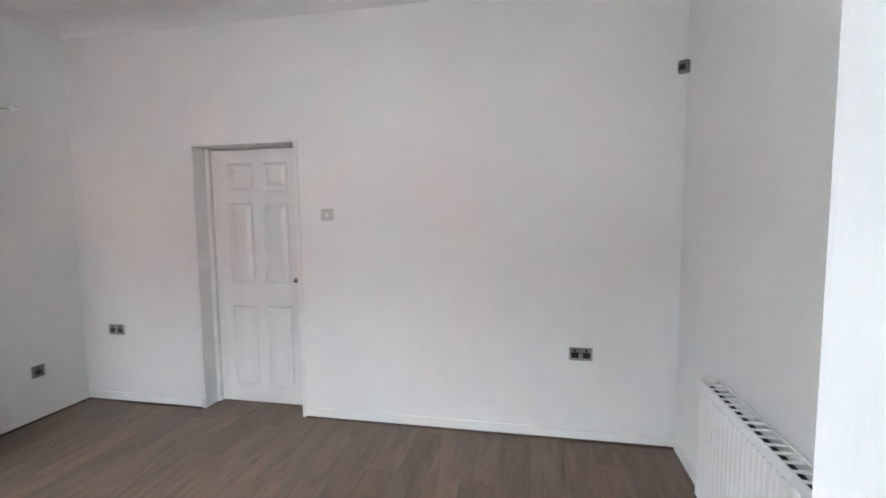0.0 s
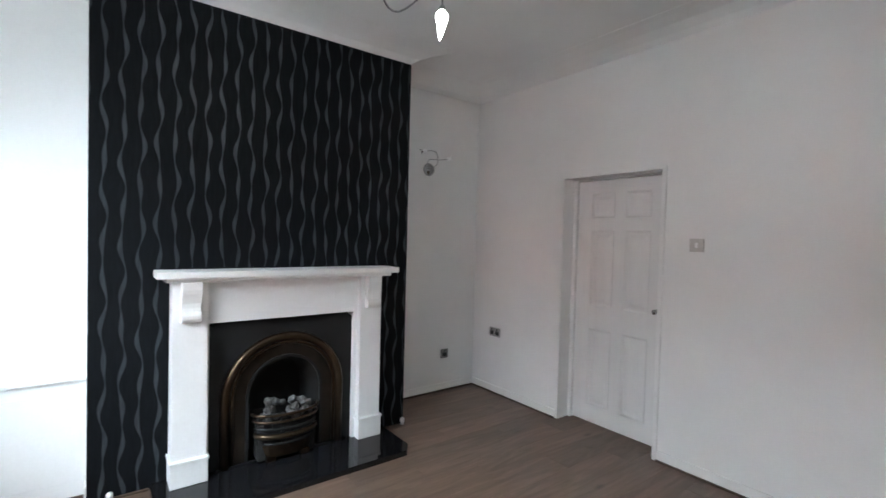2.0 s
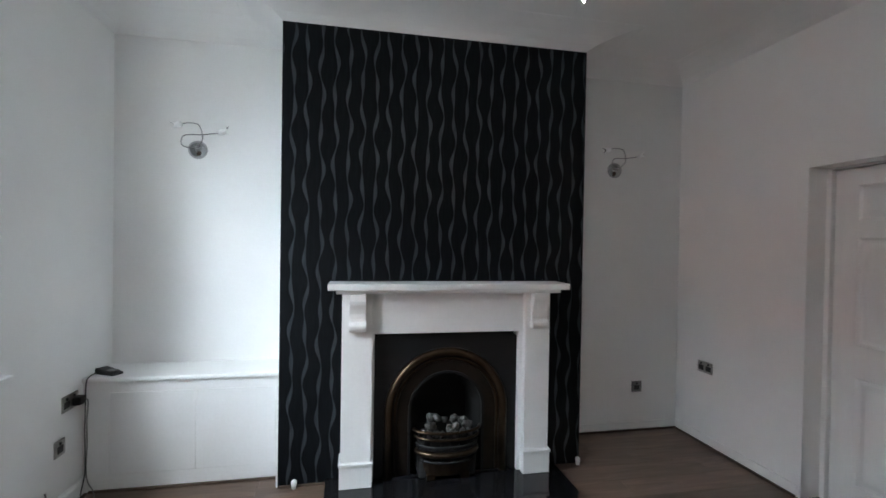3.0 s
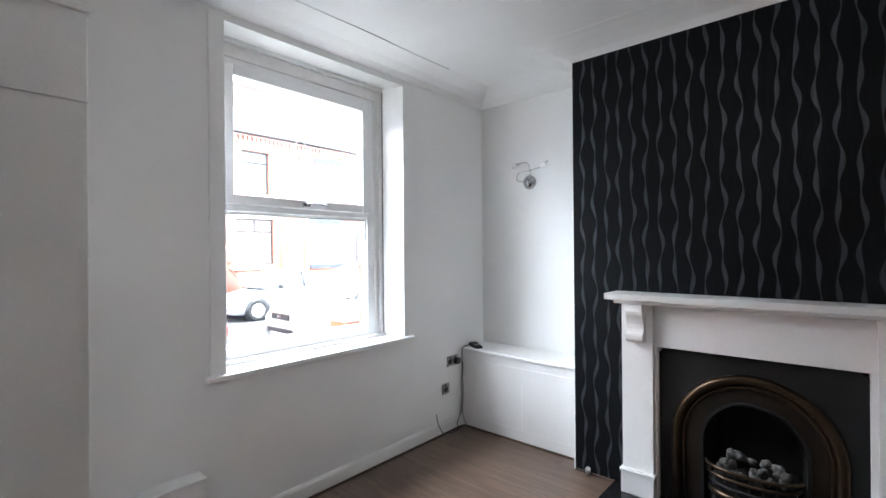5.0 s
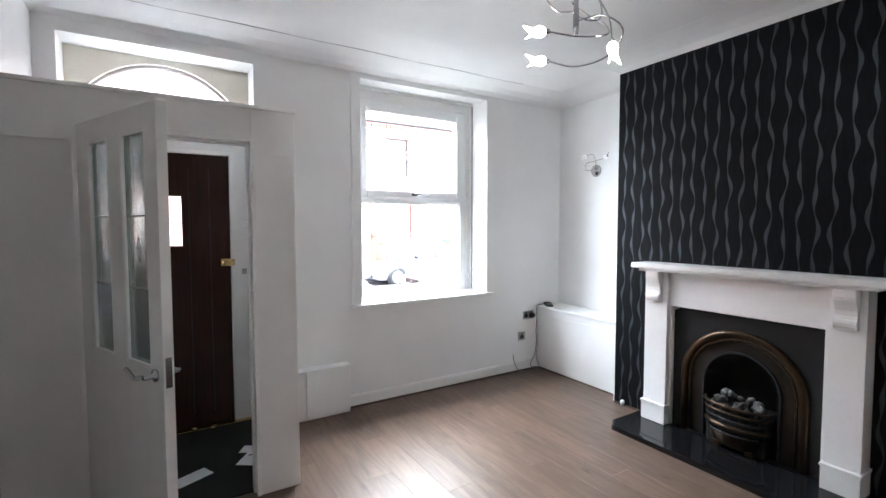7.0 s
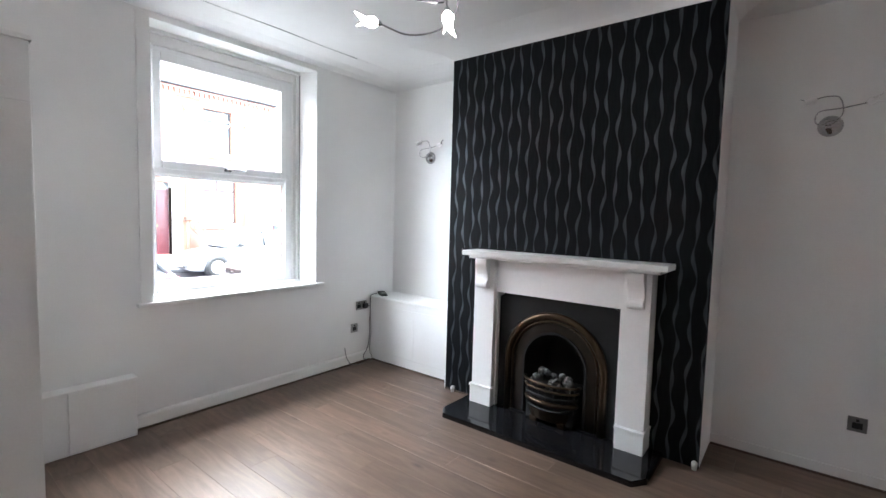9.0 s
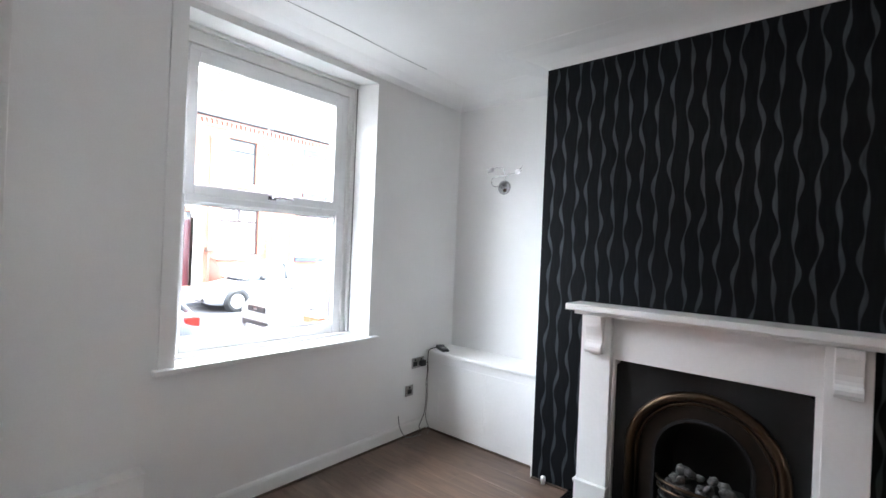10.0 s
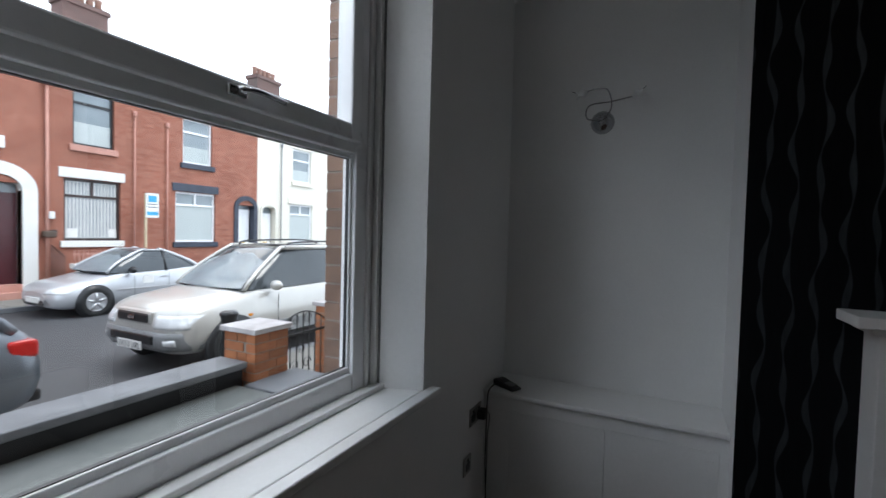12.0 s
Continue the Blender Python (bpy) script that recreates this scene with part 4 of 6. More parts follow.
# ---- fireplace ----
fs = thing("fire_surround", "white painted fire surround with corbels and shelf", "fire surround")
HZ = 0.036
bm = bmesh.new()
box(bm, CX + 0.004, -2.478, 0.258, 1.785, 1.246, 1.285, 0.004)
box(bm, CX + 0.004, -2.512, 0.305, 1.738, 1.222, 1.246, 0.004)
part("shelf", bm, GLOSS, fs)
bpart("frieze", (CX + 0.004, -2.592, 0.525, 1.512, 0.963, 1.222), GLOSS, fs, "", 0.003)
for a, b in ((0.340, 0.525), (1.512, 1.683)):
    leg = bpart("leg", (CX + 0.004, -2.555, a, b, 0.188, 1.222), GLOSS, fs, "", 0.003)
    bpart("plinth_block", [(CX + 0.004, -2.535, a - 0.006, b + 0.006, HZ, 0.172), (CX + 0.004, -2.528, a - 0.012, b + 0.012, 0.172, 0.190)], GLOSS, fs, "", 0.004)
    m = (a + b) / 2
    bm = bmesh.new()
    prism(bm, [(-2.555, 1.222), (-2.490, 1.222), (-2.490, 1.180), (-2.497, 1.158), (-2.512, 1.13), (-2.524, 1.10), (-2.527, 1.072), (-2.522, 1.054), (-2.508, 1.045), (-2.500, 1.032), (-2.500, 1.014), (-2.508, 0.999), (-2.525, 0.992), (-2.555, 0.992)], "y", m - 0.052, m + 0.052)
    bmesh.ops.bevel(bm, geom=[e for e in bm.edges if abs(e.verts[0].co.y - e.verts[1].co.y) < 1e-6], offset=0.003, segments=1, affect="EDGES")
    part("corbel", bm, GLOSS, leg)
for a, b in ((0.522, 0.540), (1.485, 1.514)):
    bpart("inner_slip", (CX + 0.004, -2.60, a, b, HZ, 0.966), GLOSS, fs, "", 0.002)

fi = thing("fire_insert", "black cast iron arched fire insert with brass trim", "fireplace")
IY, IZ = 1.0125, 0.455           # centre of the arch
IX = -2.635                    # face of the plate


def arch_pts(r, low, n=25):
    return [(IY - r, low)] + [(IY - r * math.cos(a), IZ + r * math.sin(a)) for a in np.linspace(0, math.pi, n)] + [(IY + r, low)]


bm = bmesh.new()
inner = arch_pts(0.388, HZ)
outer = []
for y, z in inner:
    if z <= HZ:
        outer.append((IY + (-0.4725 if y < IY else 0.4725), z))
    else:
        dy, dz = y - IY, z - IZ
        k = min(0.4725 / max(abs(dy), 1e-6), (0.966 - IZ) / max(dz, 1e-6)) if dz > 0 else 0.4725 / max(abs(dy), 1e-6)
        outer.append((IY + max(-0.4725, min(0.4725, k * dy)), IZ + k * dz))
strip(bm, outer, inner, "x", IX - 0.04, IX)
part("plate", bm, IRON, fi)
bm = bmesh.new()
tube(bm, [(IX + 0.004, y, z) for y, z in arch_pts(0.376, HZ, 41)], 0.030, 12)
tube(bm, [(IX + 0.004, y, z) for y, z in arch_pts(0.338, HZ, 41)], 0.012, 8)
part("brass_arch", bm, BRASS, fi, "aged brass arched moulding")
bm = bmesh.new()
strip(bm, arch_pts(0.358, HZ), arch_pts(0.25, HZ), "x", IX - 0.03, IX - 0.006)
part("arch_band", bm, BRONZE, fi, "dark bronzed inner band of the arch")
bm = bmesh.new()
strip(bm, arch_pts(0.252, HZ), arch_pts(0.236, HZ), "x", IX - 0.02, IX + 0.006)
part("inner_rim", bm, IRON, fi)
bm = bmesh.new()
r0, r1 = arch_pts(0.245, HZ), [(IY + (y - IY) * 0.82, HZ + (z - HZ) * 0.92) for y, z in arch_pts(0.245, HZ)]
va = [bm.verts.new((IX - 0.015, y, z)) for y, z in r0]
vb = [bm.verts.new((IX - 0.30, y, z)) for y, z in r1]
for k in range(len(va) - 1):
    bm.faces.new((va[k], va[k + 1], vb[k + 1], vb[k]))
bm.faces.new(vb)
bm.faces.new((va[0], vb[0], vb[-1], va[-1]))
part("fire_chamber", bm, SOOT, fi, "soot-black fire chamber")
grate = thing("fire_grate", "bowed brass and iron fire grate holding coals", "fire grate")


def bow(z, half, out, n=13):
    return [(IX + 0.008 + out * math.cos(a), IY + half * math.sin(a), z) for a in np.linspace(-math.pi / 2, math.pi / 2, n)]


for z, r, mat in ((0.345, 0.010, BRASS), (0.302, 0.009, BRASS), (0.255, 0.007, IRON), (0.207, 0.019, BRASS), (0.160, 0.008, IRON)):
    bm = bmesh.new()
    tube(bm, bow(z, 0.218 - 0.03 * (0.345 - z) / 0.18, 0.115), r, 8)
    part("bar", bm, mat, grate)
bm = bmesh.new()
pa, pb = bow(0.150, 0.188, 0.112), bow(0.068, 0.170, 0.090)
v0, v1 = [bm.verts.new(p) for p in pa], [bm.verts.new(p) for p in pb]
v2, v3 = [bm.verts.new((p[0] - 0.012, p[1], p[2])) for p in pa], [bm.verts.new((p[0] - 0.012, p[1], p[2])) for p in pb]
for k in range(len(pa) - 1):
    for a, b in ((v0, v1), (v1, v3), (v3, v2), (v2, v0)):
        bm.faces.new((a[k], a[k + 1], b[k + 1], b[k]))
bmesh.ops.recalc_face_normals(bm, faces=bm.faces[:])
part("apron", bm, BRASS, grate, "curved brass apron with a lower vent")
for s in (-1, 1):
    bpart("foot", (IX + 0.03, IX + 0.085, IY + s * 0.11 - 0.03, IY + s * 0.11 + 0.03, HZ, 0.075), BRASS, grate, "", 0.006)
for k in range(9):
    a = -1.2 + k * 0.3
    x, y = IX + 0.008 + 0.11 * math.cos(a), IY + 0.205 * math.sin(a)
    bm = bmesh.new()
    tube(bm, [(x, y, 0.15), (x, y, 0.345)], 0.004, 6)
    part("upright", bm, IRON, grate)
bpart("fuel_bed", (IX - 0.22, IX + 0.06, IY - 0.19, IY + 0.19, HZ, 0.298), SOOT, grate, "", 0.02)
rc = random.Random(4)
for k in range(38):
    bm = bmesh.new()
    bmesh.ops.create_icosphere(bm, subdivisions=2, radius=1)
    sx, sy, sz = rc.uniform(0.020, 0.034), rc.uniform(0.020, 0.034), rc.uniform(0.016, 0.026)
    o = Vector((rc.random() * 9, rc.random() * 9, k))
    for v in bm.verts:
        v.co *= 0.85 + 0.5 * abs(noise.noise(v.co * 1.3 + o))
        v.co = Vector((v.co.x * sx, v.co.y * sy, v.co.z * sz))
        
    for f in bm.faces:
        f.smooth = True
    row = k % 3
    ob = part("coal", bm, COAL)
    a = rc.uniform(-1.25, 1.25)
    q = (0.085, 0.04, -0.04)[row]
    ob.matrix_world = pose(IX + q * math.cos(a) + rc.uniform(-0.02, 0.01), IY + (0.175 - 0.02 * row) * math.sin(a), 0.312 + 0.03 * row + rc.uniform(0, 0.025), rc.uniform(0, 90), rc.uniform(0, 90), rc.uniform(0, 360))
    tagged(ob, "grey ceramic coal heaped in the fire grate", "coal", "coals in the grate")

bm = bmesh.new()
prism(bm, [(CX + 0.005, 0.250), (-2.295, 0.250), (-2.205, 0.312), (-2.205, 1.715), (-2.295, 1.778), (CX + 0.005, 1.778)], "z", 0.0, HZ)
bmesh.ops.bevel(bm, geom=[e for e in bm.edges if e.verts[0].co.z > 0.03 and e.verts[1].co.z > 0.03], offset=0.005, segments=2, affect="EDGES")
hearth = thing("hearth", "polished black granite hearth slab", "hearth")
part("slab", bm, GRANITE, hearth)
bpart("back_upstand", (IX + 0.002, IX + 0.02, IY - 0.43, IY + 0.43, HZ, HZ + 0.012), GRANITE, hearth, "", 0.003)
for y in (CY0 + 0.10, CY1 - 0.02):
    v = thing("gas_tap", "small white capped pipe stub at the wall base", "pipe stub")
    bm = bmesh.new()
    lathe(bm, [(0.014, 0), (0.014, 0.02), (0.018, 0.024), (0.018, 0.045), (0.008, 0.055), (0.0, 0.056)], (CX + 0.03, y, 0.0), (0, 0, 1), 12)
    part("cap", bm, GLOSS, v)
tagged(bpart("corner_strip", (CX - 0.1, CX + 0.006, CY0 - 0.012, CY0 - 0.001, 0.0, 0.10), GLOSS, None, "", 0.002), "short white skirting stub at the breast's corner", "skirting stub")


# ---- lamps ----
def shade_mesh(lit):
    """A pointed flower-shaped glass shade along +x, with a flared, notched mouth."""
    bm = bmesh.new()
    rows = [(0.0, 0.011), (0.008, 0.022), (0.022, 0.033), (0.040, 0.036), (0.058, 0.030), (0.074, 0.023)]
    rg = []
    for h, r in rows:
        rg.append([bm.verts.new((h, r * math.cos(a), r * math.sin(a))) for a in [2 * math.pi * j / 12 for j in range(12)]])
    tip = []
    for j in range(12):
        a = 2 * math.pi * j / 12
        k = {3: 1.0, 2: 0.45, 4: 0.45, 9: 0.75, 8: 0.35, 10: 0.35}.get(j, 0.08)
        tip.append(bm.verts.new((0.080 + 0.058 * k, (0.018 + 0.030 * k) * math.cos(a), (0.018 + 0.030 * k) * math.sin(a))))
    rg.append(tip)
    for a, b in zip(rg, rg[1:]):
        for j in range(12):
            f = bm.faces.new((a[j], a[(j + 1) % 12], b[(j + 1) % 12], b[j]))
            f.smooth = True
    bm.faces.new(rg[0][::-1])
    if lit:
        bm.faces.new(rg[-1])
    return bm


LX, LY = -1.0, 1.0
cl = thing("ceiling_light", "chrome ceiling light with curling arms and lit shades", "ceiling light")
bm = bmesh.new()
lathe(bm, [(0.055, CEILZ), (0.055, CEILZ - 0.012), (0.02, CEILZ - 0.03), (0.011, CEILZ - 0.04), (0.011, 2.62), (0.014, 2.60), (0.014, 2.53), (0.010, 2.492), (0.0, 2.485)], (LX, LY, 0), (0, 0, 1), 18)
part("stem", bm, CHROME, cl)
arms = [
    ((-0.80, -0.60, 0.04), [(-1.02, 0.79, 2.435), (-1.14, 0.87, 2.405), (-1.24, 0.99, 2.44), (-1.23, 1.09, 2.53), (-1.10, 1.08, 2.575), (LX, LY, 2.555)]),
    ((-0.80, -0.60, -0.02), [(-0.87, 0.94, 2.50), (-0.98, 1.04, 2.465), (-1.11, 1.09, 2.485), (-1.19, 1.02, 2.57), (-1.15, 0.93, 2.65), (-1.05, 0.93, 2.68), (LX, LY, 2.64)]),
    ((-0.10, 0.05, -1.0), [(-1.112, 1.12, 2.445), (-1.10, 1.11, 2.55), (-1.05, 1.06, 2.68), (LX, LY, 2.76)])]
for k, (d, pts) in enumerate(arms):
    d = Vector((-d[0], d[1], d[2]) if k < 2 else d).normalized()
    bm = bmesh.new()
    tube(bm, smooth_path(pts, 8), 0.0042, 7)
    arm = part("arm", bm, CHROME, cl)
    bm = bmesh.new()
    lathe(bm, [(0.008, -0.012), (0.012, -0.008), (0.012, 0.008), (0.009, 0.012)], pts[0], d, 12)
    part("lamp_holder", bm, CHROME, arm)
    sh = part("shade", shade_mesh(True), BULB, cl, "lit white glass shade")
    sh.matrix_world = Matrix.Translation(Vector(pts[0]) + d * 0.004) @ d.to_track_quat("X", "Z").to_matrix().to_4x4() @ Matrix.Diagonal((0.80, 0.72, 0.72, 1))
for pts in ([(LX, LY, 2.60), (-0.93, 0.94, 2.61), (-0.88, 0.92, 2.68), (-0.91, 0.95, 2.76), (LX, LY, 2.80)], [(LX, LY, 2.58), (-1.06, 1.03, 2.56), (-1.15, 1.02, 2.60), (-1.21, 0.97, 2.70), (-1.16, 0.95, 2.80), (LX, LY, 2.84)]):
    bm = bmesh.new()
    tube(bm, smooth_path(pts, 8), 0.0038, 7)
    part("scroll", bm, CHROME, cl, "chrome wire scroll")


def wall_lamp(x, y, z, mirror):
    w = thing("wall_lamp", "chrome wall light with two curling arms, unlit", "wall light", "wall lights in the alcoves")
    bm = bmesh.new()
    lathe(bm, [(0.062, 0), (0.062, 0.008), (0.055, 0.02), (0.035, 0.042), (0.012, 0.05), (0.0, 0.051)], (0, 0, 0), (1, 0, 0), 22)
    part("back_plate", bm, CHROME, w)
    s = mirror
    for pts, d in (([(0.045, 0, 0), (0.075, 0.05 * s, 0.06), (0.08, 0.03 * s, 0.15), (0.075, -0.03 * s, 0.165), (0.07, -0.075 * s, 0.158)], (0, -1 * s, -0.25)),
                   ([(0.05, 0, 0), (0.085, -0.07 * s, 0.01), (0.09, -0.06 * s, 0.075), (0.085, 0.05 * s, 0.088), (0.08, 0.15 * s, 0.105)], (0, 1 * s, 0.35))):
        bm = bmesh.new()
        tube(bm, smooth_path(pts, 8), 0.0034, 7)
        part("arm", bm, CHROME, w)
        dv = Vector(d).normalized()
        m = shade_mesh(False)
        sh = part("shade", m, SHADEGLASS, w, "frosted clear glass shade")
        sh.matrix_world = Matrix.Translation(pts[-1]) @ dv.to_track_quat("X", "Z").to_matrix().to_4x4() @ Matrix.Diagonal((0.6, 0.6, 0.6, 1))
    w.matrix_world = pose(x, y, z)
    return w


wall_lamp(W, -0.655, 2.15, 1)
wall_lamp(W, 2.497, 2.155, 1)

# ---- the street ----
GZ, PZ, FYF = -0.42, -0.31, -14.4      # road, pavement, opposite fronts
tagged(bpart("ground", (-900, 900, -900, SO - 0.11, GZ - 0.3, GZ), ASPHALT), "damp grey asphalt street and ground", "ground", "", "structure")
near = thing("pavement", "worn stone-flagged pavement with a kerb", "pavement", "", "structure")
bpart("kerb", (-40, 30, -5.45, -5.30, GZ, PZ), COPE, near, "", 0.012)
for k in range(28):
    bpart("slab", (-12 + k * 0.6 + 0.004, -11.4 + k * 0.6 - 0.004, -5.296, -4.5, GZ, PZ + 0.004 * (k % 2)), PAVE, near)
    bpart("slab", (-12.3 + k * 0.6 + 0.004, -11.7 + k * 0.6 - 0.004, -4.492, -3.66, GZ, PZ + 0.003 * (k % 3)), PAVE, near)
far = thing("pavement", "far pavement of brown flags behind a stone kerb", "pavement", "", "structure")
bpart("kerb", (-60, 30, -12.98, -12.83, GZ, PZ), COPE, far, "", 0.012)
for k in range(30):
    bpart("slab", (-16 + k * 0.6 + 0.004, -15.4 + k * 0.6 - 0.004, FYF + 0.004, -12.985, GZ, PZ + 0.004 * (k % 2)), PAVE, far)
tagged(bpart("garden_floor", (-3.04, 6, -3.36, SO - 0.11, GZ, 0.27), CONC), "raised grey concrete bed under the window", "yard", "", "structure")
tagged(bpart("garden_path", (-9, -3.05, -3.33, SO - 0.11, GZ, -0.18), CONC), "concrete path to the gate", "path", "", "structure")

# front boundary: low wall with grey coping, brick pier and iron gate
gw = thing("front_wall", "low rendered front wall with a grey coping", "garden wall")
# near-black face: wet render with the shade below the coping painted in
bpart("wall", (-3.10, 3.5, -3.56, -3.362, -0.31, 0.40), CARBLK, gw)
bpart("coping", (-3.10, 3.5, -3.62, -3.30, 0.40, 0.455), COPE, gw, "", 0.01)


CAPST = surface("weathered_cap", (0.34, 0.30, 0.29), (0.62, 0.60, 0.60), 0.7, 5, 60, 0.3)


def pier(x, y, w, z0, z1, cap):
    p = thing("brick_pier", "orange brick gate pier with a flat stone cap", "pier", "gate piers")
    bpart("mortar_core", (x - w / 2 + 0.006, x + w / 2 - 0.006, y - w / 2 + 0.006, y + w / 2 - 0.006, z0, z1), MORTAR, p)
    rows = int((z1 - z0) / 0.075)
    hh = (z1 - z0) / rows
    for r in range(rows):
        zb, zt = z0 + r * hh + 0.005, z0 + (r + 1) * hh - 0.005
        cut = 0.58 if r % 2 else 0.36
        xm = x - w / 2 + cut * w
        ym = y - w / 2 + (1 - cut) * w
        for b in ((x - w / 2, xm - 0.005, y + w / 2 - 0.10, y + w / 2), (xm + 0.005, x + w / 2, y + w / 2 - 0.10, y + w / 2),
                  (x + w / 2 - 0.10, x + w / 2 - 0.0005, ym + 0.005, y + w / 2 - 0.105), (x + w / 2 - 0.10, x + w / 2 - 0.0005, y - w / 2, ym - 0.005)):
            if b[1] - b[0] > 0.02 and b[3] - b[2] > 0.02:
                bpart("brick", (*b, zb, zt), BRICKP, p)
    bpart("cap", (x - w / 2 - 0.03, x + w / 2 + 0.03, y - w / 2 - 0.03, y + w / 2 + 0.03, z1, z1 + 0.045), cap, p, "flat stone cap", 0.008)
    return p


pier(-3.34, -3.47, 0.36, -0.31, 0.66, CAPST)
pier(-4.46, -3.47, 0.36, -0.31, 0.72, CAPST)
tagged(bpart("yard_step", (-3.6, -3.052, -3.28, -2.70, -0.18, 0.285), COPE, None, "", 0.01), "pale concrete step beside the gate pier", "step")
gate = thing("iron_gate", "black wrought iron gate with scrolls", "gate")
gx = [-3.56 - 0.085 * k for k in range(9)]
for k, x in enumerate(gx):
    top = 0.60 + 0.13 * math.sin(math.pi * k / 8)
    bm = bmesh.new()
    tube(bm, [(x, -3.47, -0.25), (x, -3.47, top)], 0.007, 6)
    part("bar", bm, CARBLK, gate)
for z in (-0.18, 0.52):
    bpart("rail", (gx[-1], gx[0], -3.478, -3.462, z - 0.012, z + 0.012), CARBLK, gate)
bm = bmesh.new()
tube(bm, smooth_path([(x, -3.47, 0.60 + 0.13 * math.sin(math.pi * k / 8)) for k, x in enumerate(gx)], 3), 0.008, 6)
part("top_rail", bm, CARBLK, gate)
for cx_, cz_, s in ((-3.78, 0.66, 1), (-3.94, 0.66, -1), (-3.78, 0.22, 1), (-3.94, 0.22, -1), (-3.78, 0.05, -1), (-3.94, 0.05, 1), (-3.86, 0.36, 1)):
    bm = bmesh.new()
    tube(bm, [(cx_ + s * 0.062 * (1 - u * 0.8) * math.cos(7.5 * u), -3.455, cz_ + 0.062 * (1 - u * 0.8) * math.sin(7.5 * u)) for u in np.linspace(0, 1, 18)], 0.005, 5)
    part("scroll", bm, CARBLK, gate)
bm = bmesh.new()
lathe(bm, [(0.075, PZ), (0.075, 0.36), (0.085, 0.40), (0.095, 0.46), (0.105, 0.47), (0.105, 0.50), (0.08, 0.52), (0.0, 0.525)], (-4.30, -5.02, 0), (0, 0, 1), 18)
tagged(part("bollard", bm, CARBLK), "black iron bollard at the kerb", "bollard")

# outer brick skin pieces beside the window, each brick a part
for r in range(29):
    z = 0.86 + r * 0.075
    for q in (((wx0 + 0.03, wx0 + 0.134), 0.0) if r % 2 else ((wx0 - 0.08, wx0 + 0.134), 0.0),):
        bpart("brick", (q[0][0], q[0][1], SO - 0.1135, SO - 0.0005, z + 0.004, z + 0.071), BRICKD, skin)


# ---- cars ----
def spline_rows(rows, n=5):
    out = []
    for k in range(len(rows) - 1):
        p0, p1, p2, p3 = rows[max(k - 1, 0)], rows[k], rows[k + 1], rows[min(k + 2, len(rows) - 1)]
        for s in range(n):
            u = s / n
            out.append([0.5 * (2 * b + (c - a) * u + (2 * a - 5 * b + 4 * c - d) * u * u + (3 * b - a - 3 * c + d) * u ** 3) for a, b, c, d in zip(p0, p1, p2, p3)])
    return out + [list(rows[-1])]


